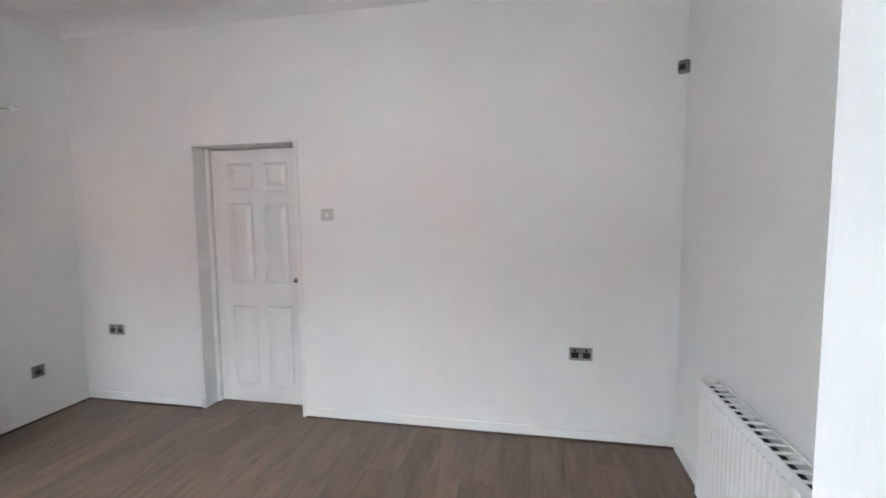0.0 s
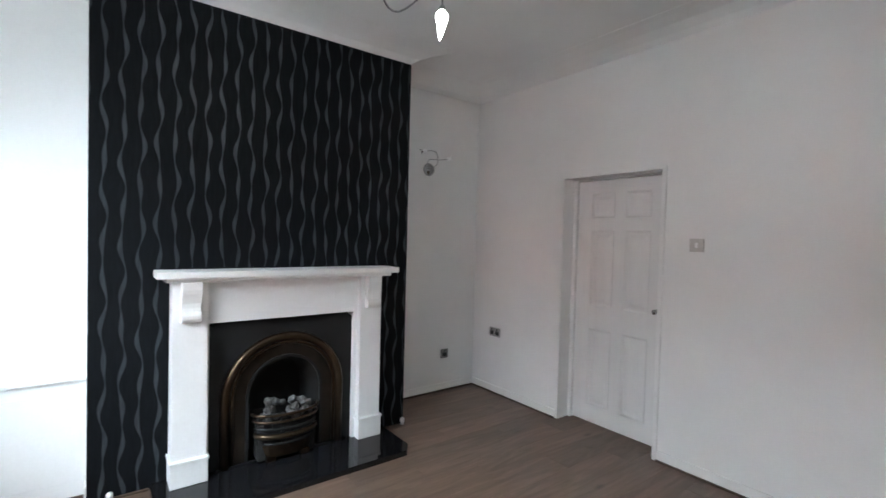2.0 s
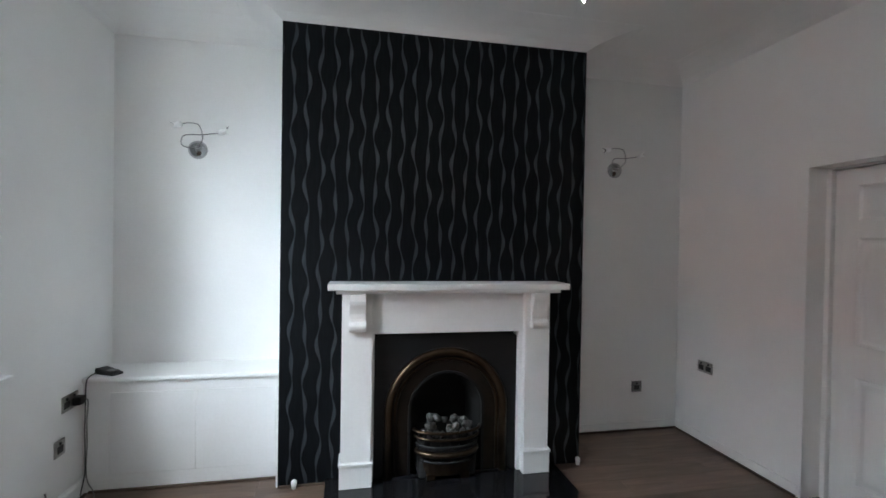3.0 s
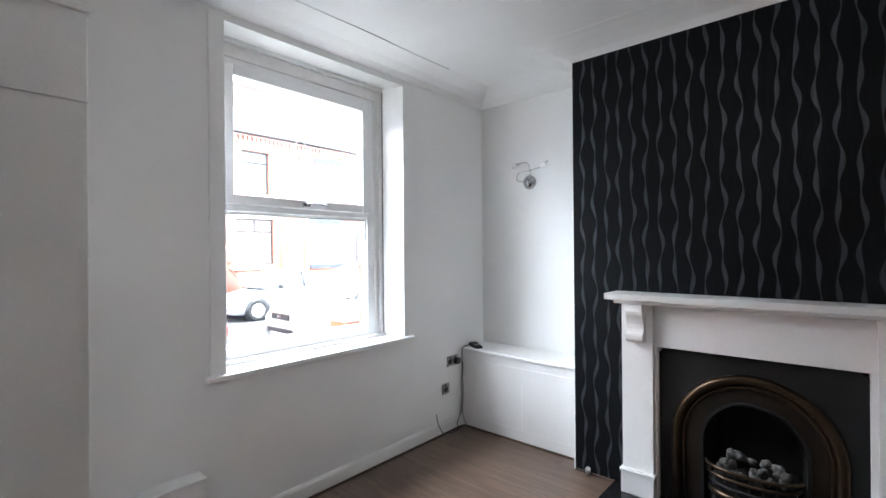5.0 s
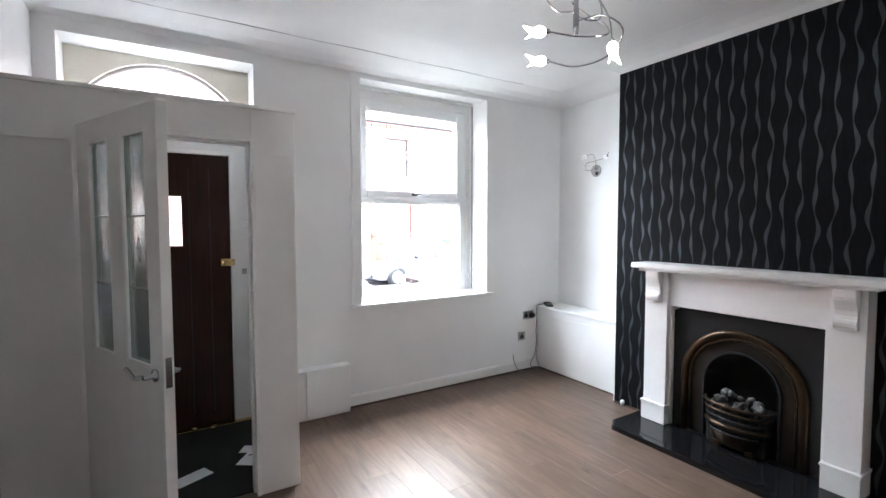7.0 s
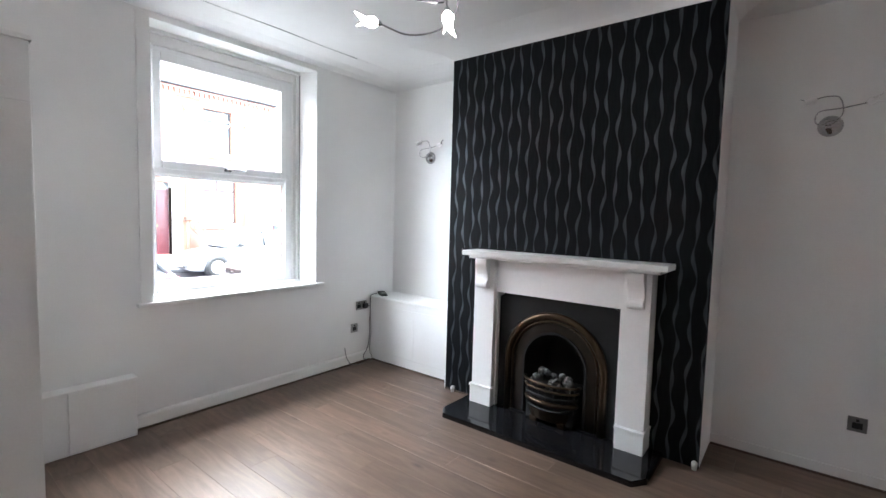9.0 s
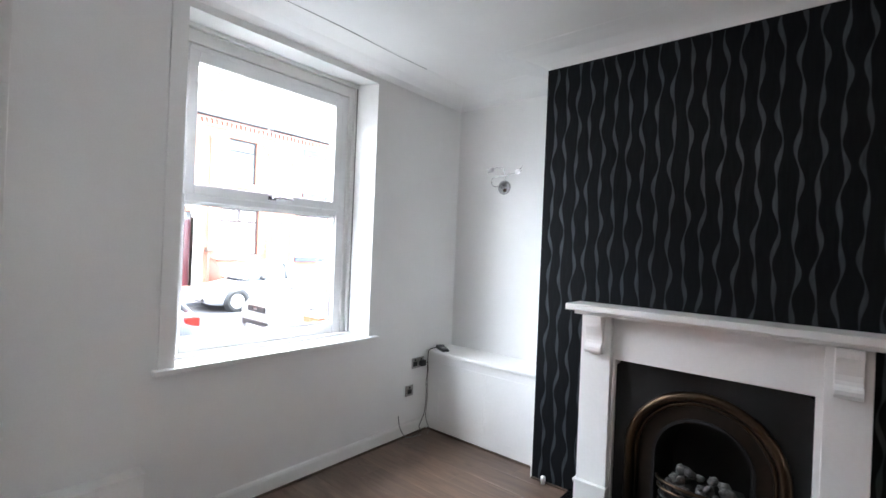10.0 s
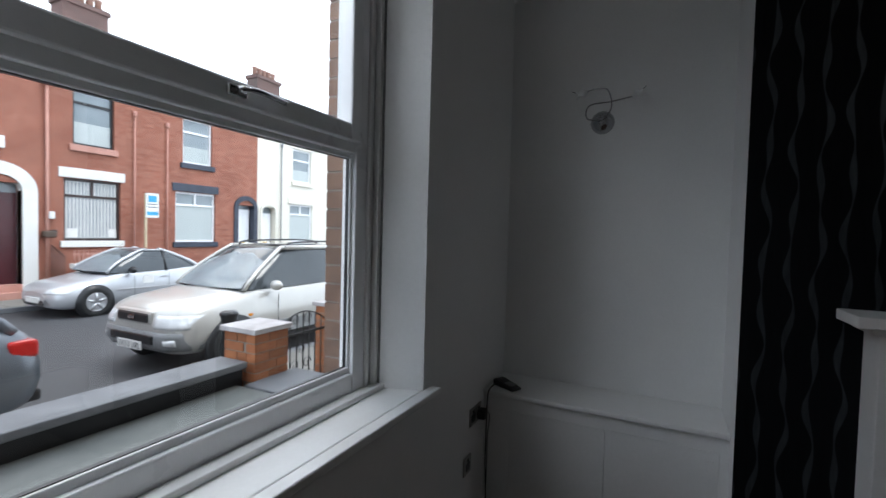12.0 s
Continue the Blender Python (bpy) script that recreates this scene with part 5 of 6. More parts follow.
def car(name, label, st, green, wheels, wr, paint, lower, length, lamps, roof_rails=False):
    """A car along -x from its nose at the origin, on the ground at z 0. st: rows of x, bottom, shoulder height, centre height,
    half widths at bottom, middle and shoulder. green: x and half width at the glass's base and at the roof, heights."""
    c = thing(name, label, "car")
    wide = max(q[5] for q in st)
    bm = bmesh.new()
    rings = []
    for x, zb, zs, zc, wb, wm, ws in spline_rows(st):
        zm = zb + 0.55 * (zs - zb)
        half = [(0.0, zb), (wb * 0.9, zb), (wb, zb + 0.05), (wm, zm - 0.1), (wm, zm + 0.06), (ws + 0.02, zs - 0.05), (ws - 0.03, zs), (ws * 0.6, zs * 0.35 + zc * 0.65), (0.0, zc)]
        ring = [bm.verts.new((-x, y, z)) for y, z in half] + [bm.verts.new((-x, -y, z)) for y, z in half[-2:0:-1]]
        rings.append(ring)
    for a, b in zip(rings, rings[1:]):
        for j in range(len(a)):
            f = bm.faces.new((a[j], a[(j + 1) % len(a)], b[(j + 1) % len(a)], b[j]))
            f.smooth = True
    bm.faces.new(rings[0])
    bm.faces.new(rings[-1][::-1])
    bmesh.ops.recalc_face_normals(bm, faces=bm.faces[:])
    body = part("body", bm, paint, c)
    b0, b1, wbs, r0, r1, wrf, zb_, zr, ex = green

    def prof(u):
        return b0 + (r0 - b0) * u ** ex, b1 + (r1 - b1) * u ** ex, wbs + (wrf - wbs) * u ** 1.25, zb_ + (zr - zb_) * u
    bm = bmesh.new()
    layers = []
    for u in (0.0, 0.2, 0.4, 0.6, 0.8, 0.92, 1.0):
        x0, x1, w, z = prof(u)
        pts = []
        n = 10
        for k in range(n + 1):
            pts.append((x0 + (x1 - x0) * k / n, w * (1 - 0.10 * (2 * k / n - 1) ** 4)))
        lay = [bm.verts.new((-x0 + 0.10 * (1 - abs(s) ** 2) * (1 - 0.4 * u), s * w * 0.9, z)) for s in (-0.66, 0.0, 0.66)]
        lay += [bm.verts.new((-x, y, z)) for x, y in pts] + [bm.verts.new((-x1 - 0.05, s * w * 0.9, z)) for s in (0.66, 0.0, -0.66)] + [bm.verts.new((-x, -y, z)) for x, y in pts[::-1]]
        layers.append(lay)
    for a, b in zip(layers, layers[1:]):
        for j in range(len(a)):
            f = bm.faces.new((a[j], a[(j + 1) % len(a)], b[(j + 1) % len(a)], b[j]))
            f.smooth = True
    bm.faces.new(layers[-1])
    bmesh.ops.recalc_face_normals(bm, faces=bm.faces[:])
    part("windows", bm, CARGLASS, c, "dark car glass, lightened in colour for reflections")
    # front and rear glass sheets carry the painted sky reflection
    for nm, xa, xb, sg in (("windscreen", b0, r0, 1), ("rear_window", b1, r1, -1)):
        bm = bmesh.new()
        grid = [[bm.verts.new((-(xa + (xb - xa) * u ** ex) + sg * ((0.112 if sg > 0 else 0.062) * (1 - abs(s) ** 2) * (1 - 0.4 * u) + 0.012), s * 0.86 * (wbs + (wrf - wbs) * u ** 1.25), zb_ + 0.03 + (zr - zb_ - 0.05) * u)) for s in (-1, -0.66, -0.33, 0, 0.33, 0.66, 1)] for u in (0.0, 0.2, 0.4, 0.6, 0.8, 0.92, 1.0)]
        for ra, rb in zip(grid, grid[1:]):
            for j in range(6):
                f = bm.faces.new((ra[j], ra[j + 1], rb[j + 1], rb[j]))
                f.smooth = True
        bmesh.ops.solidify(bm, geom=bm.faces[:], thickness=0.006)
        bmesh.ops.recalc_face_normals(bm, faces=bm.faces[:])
        part(nm, bm, WINDSCREEN, c, "glass painted pale like reflected sky")
    bm = bmesh.new()
    top = []
    for x, y in [(r0 - 0.04 + (r1 - r0 + 0.08) * k / 8, wrf * 1.01) for k in range(9)]:
        top.append([bm.verts.new((-x, s * y, zr - 0.012 + 0.05 * (1 - s * s) * math.sin(math.pi * min(max((x - r0) / (r1 - r0), 0.04), 0.96)) + 0.006)) for s in (-1, -0.9, -0.5, 0, 0.5, 0.9, 1)])
    for a, b in zip(top, top[1:]):
        for j in range(6):
            f = bm.faces.new((a[j], a[j + 1], b[j + 1], b[j]))
            f.smooth = True
    bmesh.ops.solidify(bm, geom=bm.faces[:], thickness=0.02)
    part("roof", bm, paint, c)
    for s in (-1, 1):
        for e in (0, 1):
            bm = bmesh.new()
            line = [prof(u) for u in (0.0, 0.2, 0.4, 0.6, 0.8, 0.92, 1.0)]
            tube(bm, [(-q[e], s * q[2] * 0.915, q[3] + 0.004) for q in line] + [(-(r0 if e == 0 else r1) + (-0.08 if e == 0 else 0.08), s * wrf * 0.98, zr + 0.012)], 0.034 if e == 0 else 0.05, 8)
            part("pillar", bm, paint, c)
        xm_ = (b0 * 0.42 + b1 * 0.58)
        bm = bmesh.new()
        tube(bm, [(-xm_, s * (wbs + 0.006), zb_), (-xm_ - 0.02, s * (wrf + 0.012), zr)], 0.03, 8)
        part("pillar", bm, CARBLK, c)
        bm = bmesh.new()
        tube(bm, [(-(r0 + 0.05), s * (wrf + 0.005), zr + 0.005), (-(r1 - 0.02), s * (wrf + 0.005), zr + 0.005)], 0.022 if not roof_rails else 0.038, 8)
        part("roof_edge", bm, paint, c)
        m_ = bmesh.new()
        bmesh.ops.create_uvsphere(m_, u_segments=14, v_segments=8, radius=1)
        for v in m_.verts:
            v.co = Vector((v.co.x * 0.075, v.co.y * 0.115, v.co.z * 0.075))
        for f in m_.faces:
            f.smooth = True
        mo = part("door_mirror", m_, paint if roof_rails else CARBLK, c)
        mo.location = (-(b0 + 0.42), s * (wbs + 0.13), zb_ + 0.06)
        for xd in (b0 + 0.5, xm_ + 0.03):
            bpart("door_seam", (-xd - 0.004, -xd + 0.004, s * (wide + 0.0) - 0.004, s * (wide) + 0.004, 0.36, zb_ - 0.08), CARBLK, c)
        bpart("door_handle", (-xm_ + 0.02, -xm_ + 0.18, s * (wide - 0.015) - 0.02, s * (wide - 0.015) + 0.02, zb_ - 0.14, zb_ - 0.11), paint, c, "", 0.008)
        if roof_rails:
            bm = bmesh.new()
            tube(bm, smooth_path([(-(r0 + 0.15), s * wrf * 0.86, zr + 0.03), (-(r0 + 0.3), s * wrf * 0.86, zr + 0.085), (-(r0 + r1) / 2, s * wrf * 0.86, zr + 0.105), (-(r1 - 0.3), s * wrf * 0.86, zr + 0.09), (-(r1 - 0.1), s * wrf * 0.86, zr + 0.03)], 5), 0.016, 7)
            part("roof_rail", bm, CARBLK, c, "dark roof rail")
        for xw in wheels:
            wy = wide + 0.004
            bm = bmesh.new()
            lathe(bm, [(wr + 0.065, -0.12), (wr + 0.065, 0.0), (0.02, 0.003)], (-xw, s * wy, wr), (0, s, 0), 26)
            part("wheel_arch", bm, CARBLK, c)
            wheel = bmesh.new()
            lathe(wheel, [(wr * 0.6, 0.0), (wr * 0.9, 0.0), (wr, 0.012), (wr, 0.03), (wr * 0.96, 0.04), (wr * 0.70, 0.042), (wr * 0.66, 0.030), (0.02, 0.02)], (-xw, s * (wy - 0.02), wr), (0, s, 0), 28)
            wo = part("wheel", wheel, RUBBER, c)
            rim = bmesh.new()
            lathe(rim, [(wr * 0.66, 0.034), (wr * 0.66, 0.046), (wr * 0.60, 0.046), (wr * 0.58, 0.030)], (-xw, s * (wy - 0.02), wr), (0, s, 0), 28)
            for k in range(5):
                a = 2 * math.pi * k / 5 + 0.3
                d = Vector((math.cos(a), 0, math.sin(a)))
                o = Vector((-xw, s * (wy + 0.020), wr))
                tube(rim, [o + d * 0.02, o + d * wr * 0.62], [0.030, 0.022], 6)
            part("rim", rim, ALLOY, wo, "five-spoke alloy rim")
    for nm, b, mt, lb, bv in lamps:
        bpart(nm, b, mt, c, lb, bv)
    return c


def hull_x(st, y, z):
    """How far behind the nose the body's skin lies at this side distance and height."""
    for x, zb, zs, zc, wb, wm, ws in spline_rows(st, 16):
        zm = zb + 0.55 * (zs - zb)
        w = np.interp(z, [zb, zb + 0.05, zm - 0.1, zm + 0.06, zs - 0.05, zs, max(zc, zs + 0.02)], [wb * 0.9, wb, wm, wm, ws + 0.02, ws - 0.03, 0.0])
        if zb <= z <= zc and w >= y:
            return x
    return 0.6


def wrap_lamp(c, st, y0, y1, z0, z1, mat, nm, lb="", proud=0.014):
    """A fitting that follows the curve of the nose from y0 to y1."""
    bm = bmesh.new()
    ys, zs = np.linspace(y0, y1, 15), np.linspace(z0, z1, 5)
    grid = []
    for i, z in enumerate(zs):
        edge = 0.6 if i in (0, 4) else 1.0
        grid.append([bm.verts.new((-min(hull_x(st, abs(y), z), 0.6) + proud * edge, y * (1 + 0.4 * proud * edge), z)) for y in ys])
    for a, b in zip(grid, grid[1:]):
        for j in range(len(a) - 1):
            f = bm.faces.new((a[j], a[j + 1], b[j + 1], b[j]))
            f.smooth = True
    bmesh.ops.recalc_face_normals(bm, faces=bm.faces[:])
    ext = bmesh.ops.extrude_face_region(bm, geom=bm.faces[:])
    for v in ext["geom"]:
        if isinstance(v, bmesh.types.BMVert):
            v.co.x -= 0.05
    bmesh.ops.recalc_face_normals(bm, faces=bm.faces[:])
    return part(nm, bm, mat, c, lb)


def side2(nm, b, mt, lb="", bv=0.01):
    """The same fitting on both sides of the car."""
    return [(nm, b, mt, lb, bv), (nm, (b[0], b[1], -b[3], -b[2], b[4], b[5]), mt, lb, bv)]


COUPE_ST = [
    (0.00, 0.30, 0.50, 0.54, 0.36, 0.42, 0.34), (0.05, 0.24, 0.56, 0.60, 0.56, 0.61, 0.50), (0.14, 0.20, 0.62, 0.66, 0.68, 0.73, 0.62), (0.36, 0.18, 0.69, 0.74, 0.76, 0.81, 0.70), (0.75, 0.18, 0.76, 0.80, 0.78, 0.83, 0.74),
    (1.25, 0.18, 0.86, 0.90, 0.78, 0.83, 0.76), (2.2, 0.18, 0.90, 0.92, 0.78, 0.83, 0.77), (3.0, 0.19, 0.93, 0.97, 0.78, 0.83, 0.76), (3.55, 0.24, 0.92, 0.97, 0.74, 0.80, 0.70), (3.80, 0.32, 0.80, 0.84, 0.62, 0.72, 0.62)]
coupe = car("silver_car", "silver two-door coupe parked at the far kerb", COUPE_ST,
    (1.02, 3.20, 0.76, 1.82, 2.30, 0.55, 0.88, 1.36, 1.5), (0.74, 3.14), 0.30, SILVER, SILVER, 3.8,
    side2("fog_lamp", (-0.12, -0.03, 0.46, 0.56, 0.30, 0.37), AMBER, "", 0.02) +
    [("lower_grille", (-0.06, 0.012, -0.40, 0.40, 0.27, 0.37), CARBLK, "", 0.02), ("number_plate", (-0.02, 0.03, -0.26, 0.26, 0.31, 0.42), STONEW, "pale number plate", 0.004),
     ("side_strip", (-2.9, -1.15, 0.825, 0.842, 0.50, 0.54), ALLOY, "", 0.006), ("door_sticker", (-1.95, -1.70, 0.8335, 0.8375, 0.62, 0.80), STONEW, "round white door sticker", 0.0)])
for s in (-1, 1):
    wrap_lamp(coupe, COUPE_ST, s * 0.40, s * 0.77, 0.50, 0.645, LAMPLENS, "headlamp", "clear swept-back headlamp")
coupe.matrix_world = pose(-5.18, -11.95, GZ)
SUV_ST = [
    (0.00, 0.42, 0.70, 0.76, 0.40, 0.46, 0.38), (0.03, 0.36, 0.77, 0.83, 0.56, 0.62, 0.52), (0.09, 0.33, 0.83, 0.89, 0.68, 0.74, 0.62), (0.20, 0.31, 0.88, 0.95, 0.78, 0.83, 0.70), (0.42, 0.30, 0.93, 1.00, 0.84, 0.89, 0.77), (0.85, 0.30, 0.98, 1.05, 0.86, 0.915, 0.80),
    (1.30, 0.30, 1.03, 1.08, 0.86, 0.915, 0.82), (2.4, 0.30, 1.05, 1.08, 0.86, 0.915, 0.83), (3.5, 0.31, 1.07, 1.10, 0.86, 0.91, 0.82), (4.3, 0.34, 1.05, 1.10, 0.82, 0.88, 0.78), (4.5, 0.40, 0.95, 1.02, 0.74, 0.82, 0.70)]
suv = car("estate_car", "champagne silver off-road estate car parked at the kerb", SUV_ST,
    (1.08, 4.42, 0.82, 1.92, 4.15, 0.64, 1.04, 1.64, 1.25), (0.80, 3.42), 0.345, CHAMP, CARGREY, 4.5,
    side2("indicator", (-1.10, -1.02, 0.905, 0.922, 0.70, 0.74), AMBER, "amber side indicator", 0.004) +
    [("grille", (-0.06, 0.03, -0.33, 0.33, 0.70, 0.83), CARBLK, "dark slatted grille in a bright surround", 0.03), ("grille_surround", (-0.09, 0.012, -0.38, 0.38, 0.67, 0.86), CHAMP, "", 0.04), ("badge", (0.03, 0.036, -0.07, 0.07, 0.74, 0.79), CHROME, "", 0.01),
     ("lower_grille", (-0.02, 0.055, -0.45, 0.45, 0.44, 0.56), CARBLK, "", 0.02), ("number_plate", (0.05, 0.062, -0.26, 0.26, 0.36, 0.47), STONEW, "white number plate", 0.004),
     ("side_cladding", (-3.1, -1.3, 0.905, 0.925, 0.36, 0.56), CARGREY, "grey side cladding", 0.008), ("side_cladding", (-3.1, -1.3, -0.925, -0.905, 0.36, 0.56), CARGREY, "grey side cladding", 0.008)], True)
wrap_lamp(suv, SUV_ST, -0.9, 0.9, 0.36, 0.60, CARGREY, "bumper", "grey lower bumper", 0.035)
for s in (-1, 1):
    wrap_lamp(suv, SUV_ST, s * 0.42, s * 0.83, 0.64, 0.81, LAMPLENS, "headlamp", "clear headlamp")
    wrap_lamp(suv, SUV_ST, s * 0.60, s * 0.73, 0.43, 0.52, LAMPLENS, "fog_lamp", "", 0.042)
bpart("sunroof", (-2.95, -2.25, -0.42, 0.42, 1.672, 1.69), CARGLASS, suv, "dark glass sunroof", 0.006)
curve = bpy.data.curves.new("registration", "FONT")
curve.body, curve.size, curve.align_x, curve.extrude = "DK53 URL", 0.105, "CENTER", 0.001
lettering = new("lettering", curve)
letters = bpy.data.meshes.new_from_object(lettering)
bpy.data.objects.remove(lettering)
letters.materials.append(CARBLK)
reg = new("registration", letters)
reg.parent = suv
reg.matrix_world = pose(0.0635, 0, 0.378, 90, 0, 90)
tagged(reg, "black registration letters on the plate")
suv.matrix_world = pose(-4.05, -6.50, GZ)
for s in (-1, 1):
    bm = bmesh.new()
    tube(bm, [(-1.16, s * 0.30 - 0.25, 1.10), (-1.08, s * 0.30 + 0.25, 1.09)], 0.012, 5)
    part("wiper", bm, CARBLK, suv)
hatch = car("grey_car", "dark grey hatchback parked at the kerb", [
    (0.00, 0.32, 0.62, 0.64, 0.60, 0.68, 0.58), (0.12, 0.22, 0.70, 0.74, 0.74, 0.80, 0.66), (0.40, 0.20, 0.78, 0.83, 0.82, 0.87, 0.72), (0.85, 0.20, 0.86, 0.90, 0.84, 0.89, 0.76),
    (1.30, 0.20, 0.93, 0.97, 0.84, 0.89, 0.79), (2.4, 0.20, 0.97, 0.99, 0.84, 0.89, 0.80), (3.4, 0.22, 1.00, 1.02, 0.84, 0.885, 0.79), (4.05, 0.27, 0.98, 1.02, 0.80, 0.86, 0.74), (4.22, 0.35, 0.86, 0.92, 0.70, 0.78, 0.66)],
    (1.10, 4.05, 0.78, 1.85, 3.45, 0.58, 0.95, 1.42, 1.35), (0.85, 3.43), 0.315, GREYCAR, CARBLK, 4.22,
    side2("tail_lamp", (-4.20, -3.98, 0.48, 0.83, 0.74, 0.90), REDLAMP, "red tail lamp", 0.03) + [("rear_bumper", (-4.26, -4.05, -0.72, 0.72, 0.30, 0.42), CARBLK, "", 0.03), ("number_plate", (-4.262, -4.235, -0.26, 0.26, 0.62, 0.73), STONEW, "", 0.003)])
hatch.matrix_world = pose(1.60, -6.20, GZ)

# ---- the terrace opposite ----
E1, ROOFY, RIDGEZ = 5.732, -18.4, 7.95


def house(label, x0, x1, mat, holes):
    """A terraced house front with openings; holes are (x0, x1, z0, z1)."""
    h = thing("terraced_house", label, "house", "terrace across the street")
    xs = sorted({x0, x1, *[q[0] for q in holes], *[q[1] for q in holes]})
    bm = bmesh.new()
    for a, b in zip(xs, xs[1:]):
        zz = sorted([(q[2], q[3]) for q in holes if q[0] <= a and b <= q[1]])
        z = GZ
        for c, d in zz:
            if c > z:
                box(bm, a, b, FYF - 0.3, FYF, z, c)
            z = d
        box(bm, a, b, FYF - 0.3, FYF, z, E1)
    bmesh.ops.remove_doubles(bm, verts=bm.verts[:], dist=1e-4)
    part("wall", bm, mat, h)
    # dark sheet added behind the front, painted as the shade indoors
    bpart("back_room", (x0 + 0.05, x1 - 0.05, FYF - 1.6, FYF - 1.5, GZ, E1), ROOMSHADE, h, "dark panel standing in for the unlit rooms' shade")
    bm = bmesh.new()
    prism(bm, [(FYF + 0.22, E1 + 0.02), (FYF + 0.22, E1 + 0.07), (ROOFY, RIDGEZ), (2 * ROOFY - FYF, E1), (2 * ROOFY - FYF, E1 - 0.1), (ROOFY, RIDGEZ - 0.15)], "x", x0, x1)
    roof = part("roof", bm, SLATE, h, "grey slate roof")
    bm = bmesh.new()
    tube(bm, [(x0, ROOFY, RIDGEZ + 0.02), (x1, ROOFY, RIDGEZ + 0.02)], 0.09, 8)
    part("ridge", bm, POT, roof)
    bpart("cornice", [(x0, x1, FYF, FYF + 0.06, E1 - 0.30, E1 - 0.24), (x0, x1, FYF, FYF + 0.12, E1 - 0.10, E1 - 0.02)], STONEP if mat is BRICKA else CREAM, h)
    n = int((x1 - x0) / 0.16)
    for k in range(n):
        a = x0 + 0.04 + k * (x1 - x0) / n
        bpart("corbel", (a, a + 0.08, FYF, FYF + 0.10, E1 - 0.24, E1 - 0.10), STONEP if mat is BRICKA else CREAM, h)
    bm = bmesh.new()
    tube(bm, [(x0, FYF + 0.20, E1 + 0.0), (x1, FYF + 0.20, E1 + 0.0)], 0.055, 8)
    part("gutter", bm, CARBLK, h)
    return h


def street_window(h, x0, x1, z0, z1, frame_mat, fill, lintel, sill, split):
    """Casement with top lights set back in its reveal. split: height of the top lights, and how many."""
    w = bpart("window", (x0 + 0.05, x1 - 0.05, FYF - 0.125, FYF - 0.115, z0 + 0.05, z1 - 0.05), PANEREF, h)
    t = 0.065
    zt = z1 - split[0]
    fr = [(x0, x0 + t), (x1 - t, x1)]
    bpart("frame", [(a, b, FYF - 0.15, FYF - 0.08, z0, z1) for a, b in fr] + [(x0 + t, x1 - t, FYF - 0.15, FYF - 0.08, z0, z0 + t), (x0 + t, x1 - t, FYF - 0.15, FYF - 0.08, z1 - t, z1), (x0 + t, x1 - t, FYF - 0.15, FYF - 0.08, zt - t / 2, zt + t / 2)]
          + [(x0 + (x1 - x0) * k / split[1] - t / 2, x0 + (x1 - x0) * k / split[1] + t / 2, FYF - 0.15, FYF - 0.08, zt + t / 2, z1 - t) for k in range(1, split[1])], frame_mat, w)
    if fill == "blind":
        n = 15
        for k in range(n):
            a = x0 + t + (x1 - x0 - 2 * t) * (k + 0.2) / n
            bpart("blind_slat", (a, a + (x1 - x0) / n * 0.55, FYF - 0.112, FYF - 0.108, z0 + t, z1 - t), BLIND, w)
    elif fill == "net":
        bpart("net_curtain", (x0 + t, x1 - t, FYF - 0.112, FYF - 0.108, z0 + t, zt - t / 2 if split[1] > 1 else z0 + (zt - z0) * 0.55), NET, w)
    if lintel:
        bpart("lintel", (x0 - 0.10, x1 + 0.12, FYF, FYF + 0.035, z1 + 0.01, z1 + 0.27), lintel, h, "", 0.01)
    bpart("sill", (x0 - 0.07, x1 + 0.09, FYF - 0.08, FYF + 0.07, z0 - 0.17, z0), sill, h, "", 0.01)
    return w


def arch_door(h, x0, x1, spring, surround, leaf_mat, width):
    """Arched doorway: stone surround, fanlight and panelled leaf."""
    m, r = (x0 + x1) / 2, (x1 - x0) / 2
    k = 0.75
    inn = [(x0, PZ)] + [(m - r * math.cos(a), spring + k * r * math.sin(a)) for a in np.linspace(0, math.pi, 17)] + [(x1, PZ)]
    out = [(x0 - width, PZ)] + [(m - (r + width) * math.cos(a), spring + (k * r + width) * math.sin(a)) for a in np.linspace(0, math.pi, 17)] + [(x1 + width, PZ)]
    bm = bmesh.new()
    strip(bm, out, inn, "y", FYF - 0.22, FYF + 0.05)
    sur = part("door_surround", bm, surround, h)
    bm = bmesh.new()
    prism(bm, [p for p in inn], "y", FYF - 0.27, FYF - 0.25)
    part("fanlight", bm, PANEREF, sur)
    d = bpart("door", (x0 + 0.03, x1 - 0.03, FYF - 0.25, FYF - 0.20, PZ + 0.33, spring - 0.06), leaf_mat, h, "", 0.01)
    for a, b, c, e in ((0.12, 0.42, 0.12, 0.42), (0.58, 0.88, 0.12, 0.42), (0.14, 0.40, 0.52, 0.92), (0.60, 0.86, 0.52, 0.92)):
        hgt = spring - 0.06 - PZ - 0.33
        bpart("door_panel", (x0 + a * 2 * r, x0 + b * 2 * r, FYF - 0.20, FYF - 0.188, PZ + 0.33 + c * hgt, PZ + 0.33 + e * hgt), leaf_mat, d, "", 0.008)
    bpart("letterbox", (m - 0.12, m + 0.12, FYF - 0.19, FYF - 0.18, PZ + 1.28, PZ + 1.34), BRASSB, d)
    bpart("doorstep", [(x0 - 0.02, x1 + 0.02, FYF - 0.25, FYF + 0.28, PZ, PZ + 0.16), (x0 - 0.02, x1 + 0.02, FYF - 0.25, FYF + 0.02, PZ + 0.16, PZ + 0.33)], STONEP, h, "red painted steps")


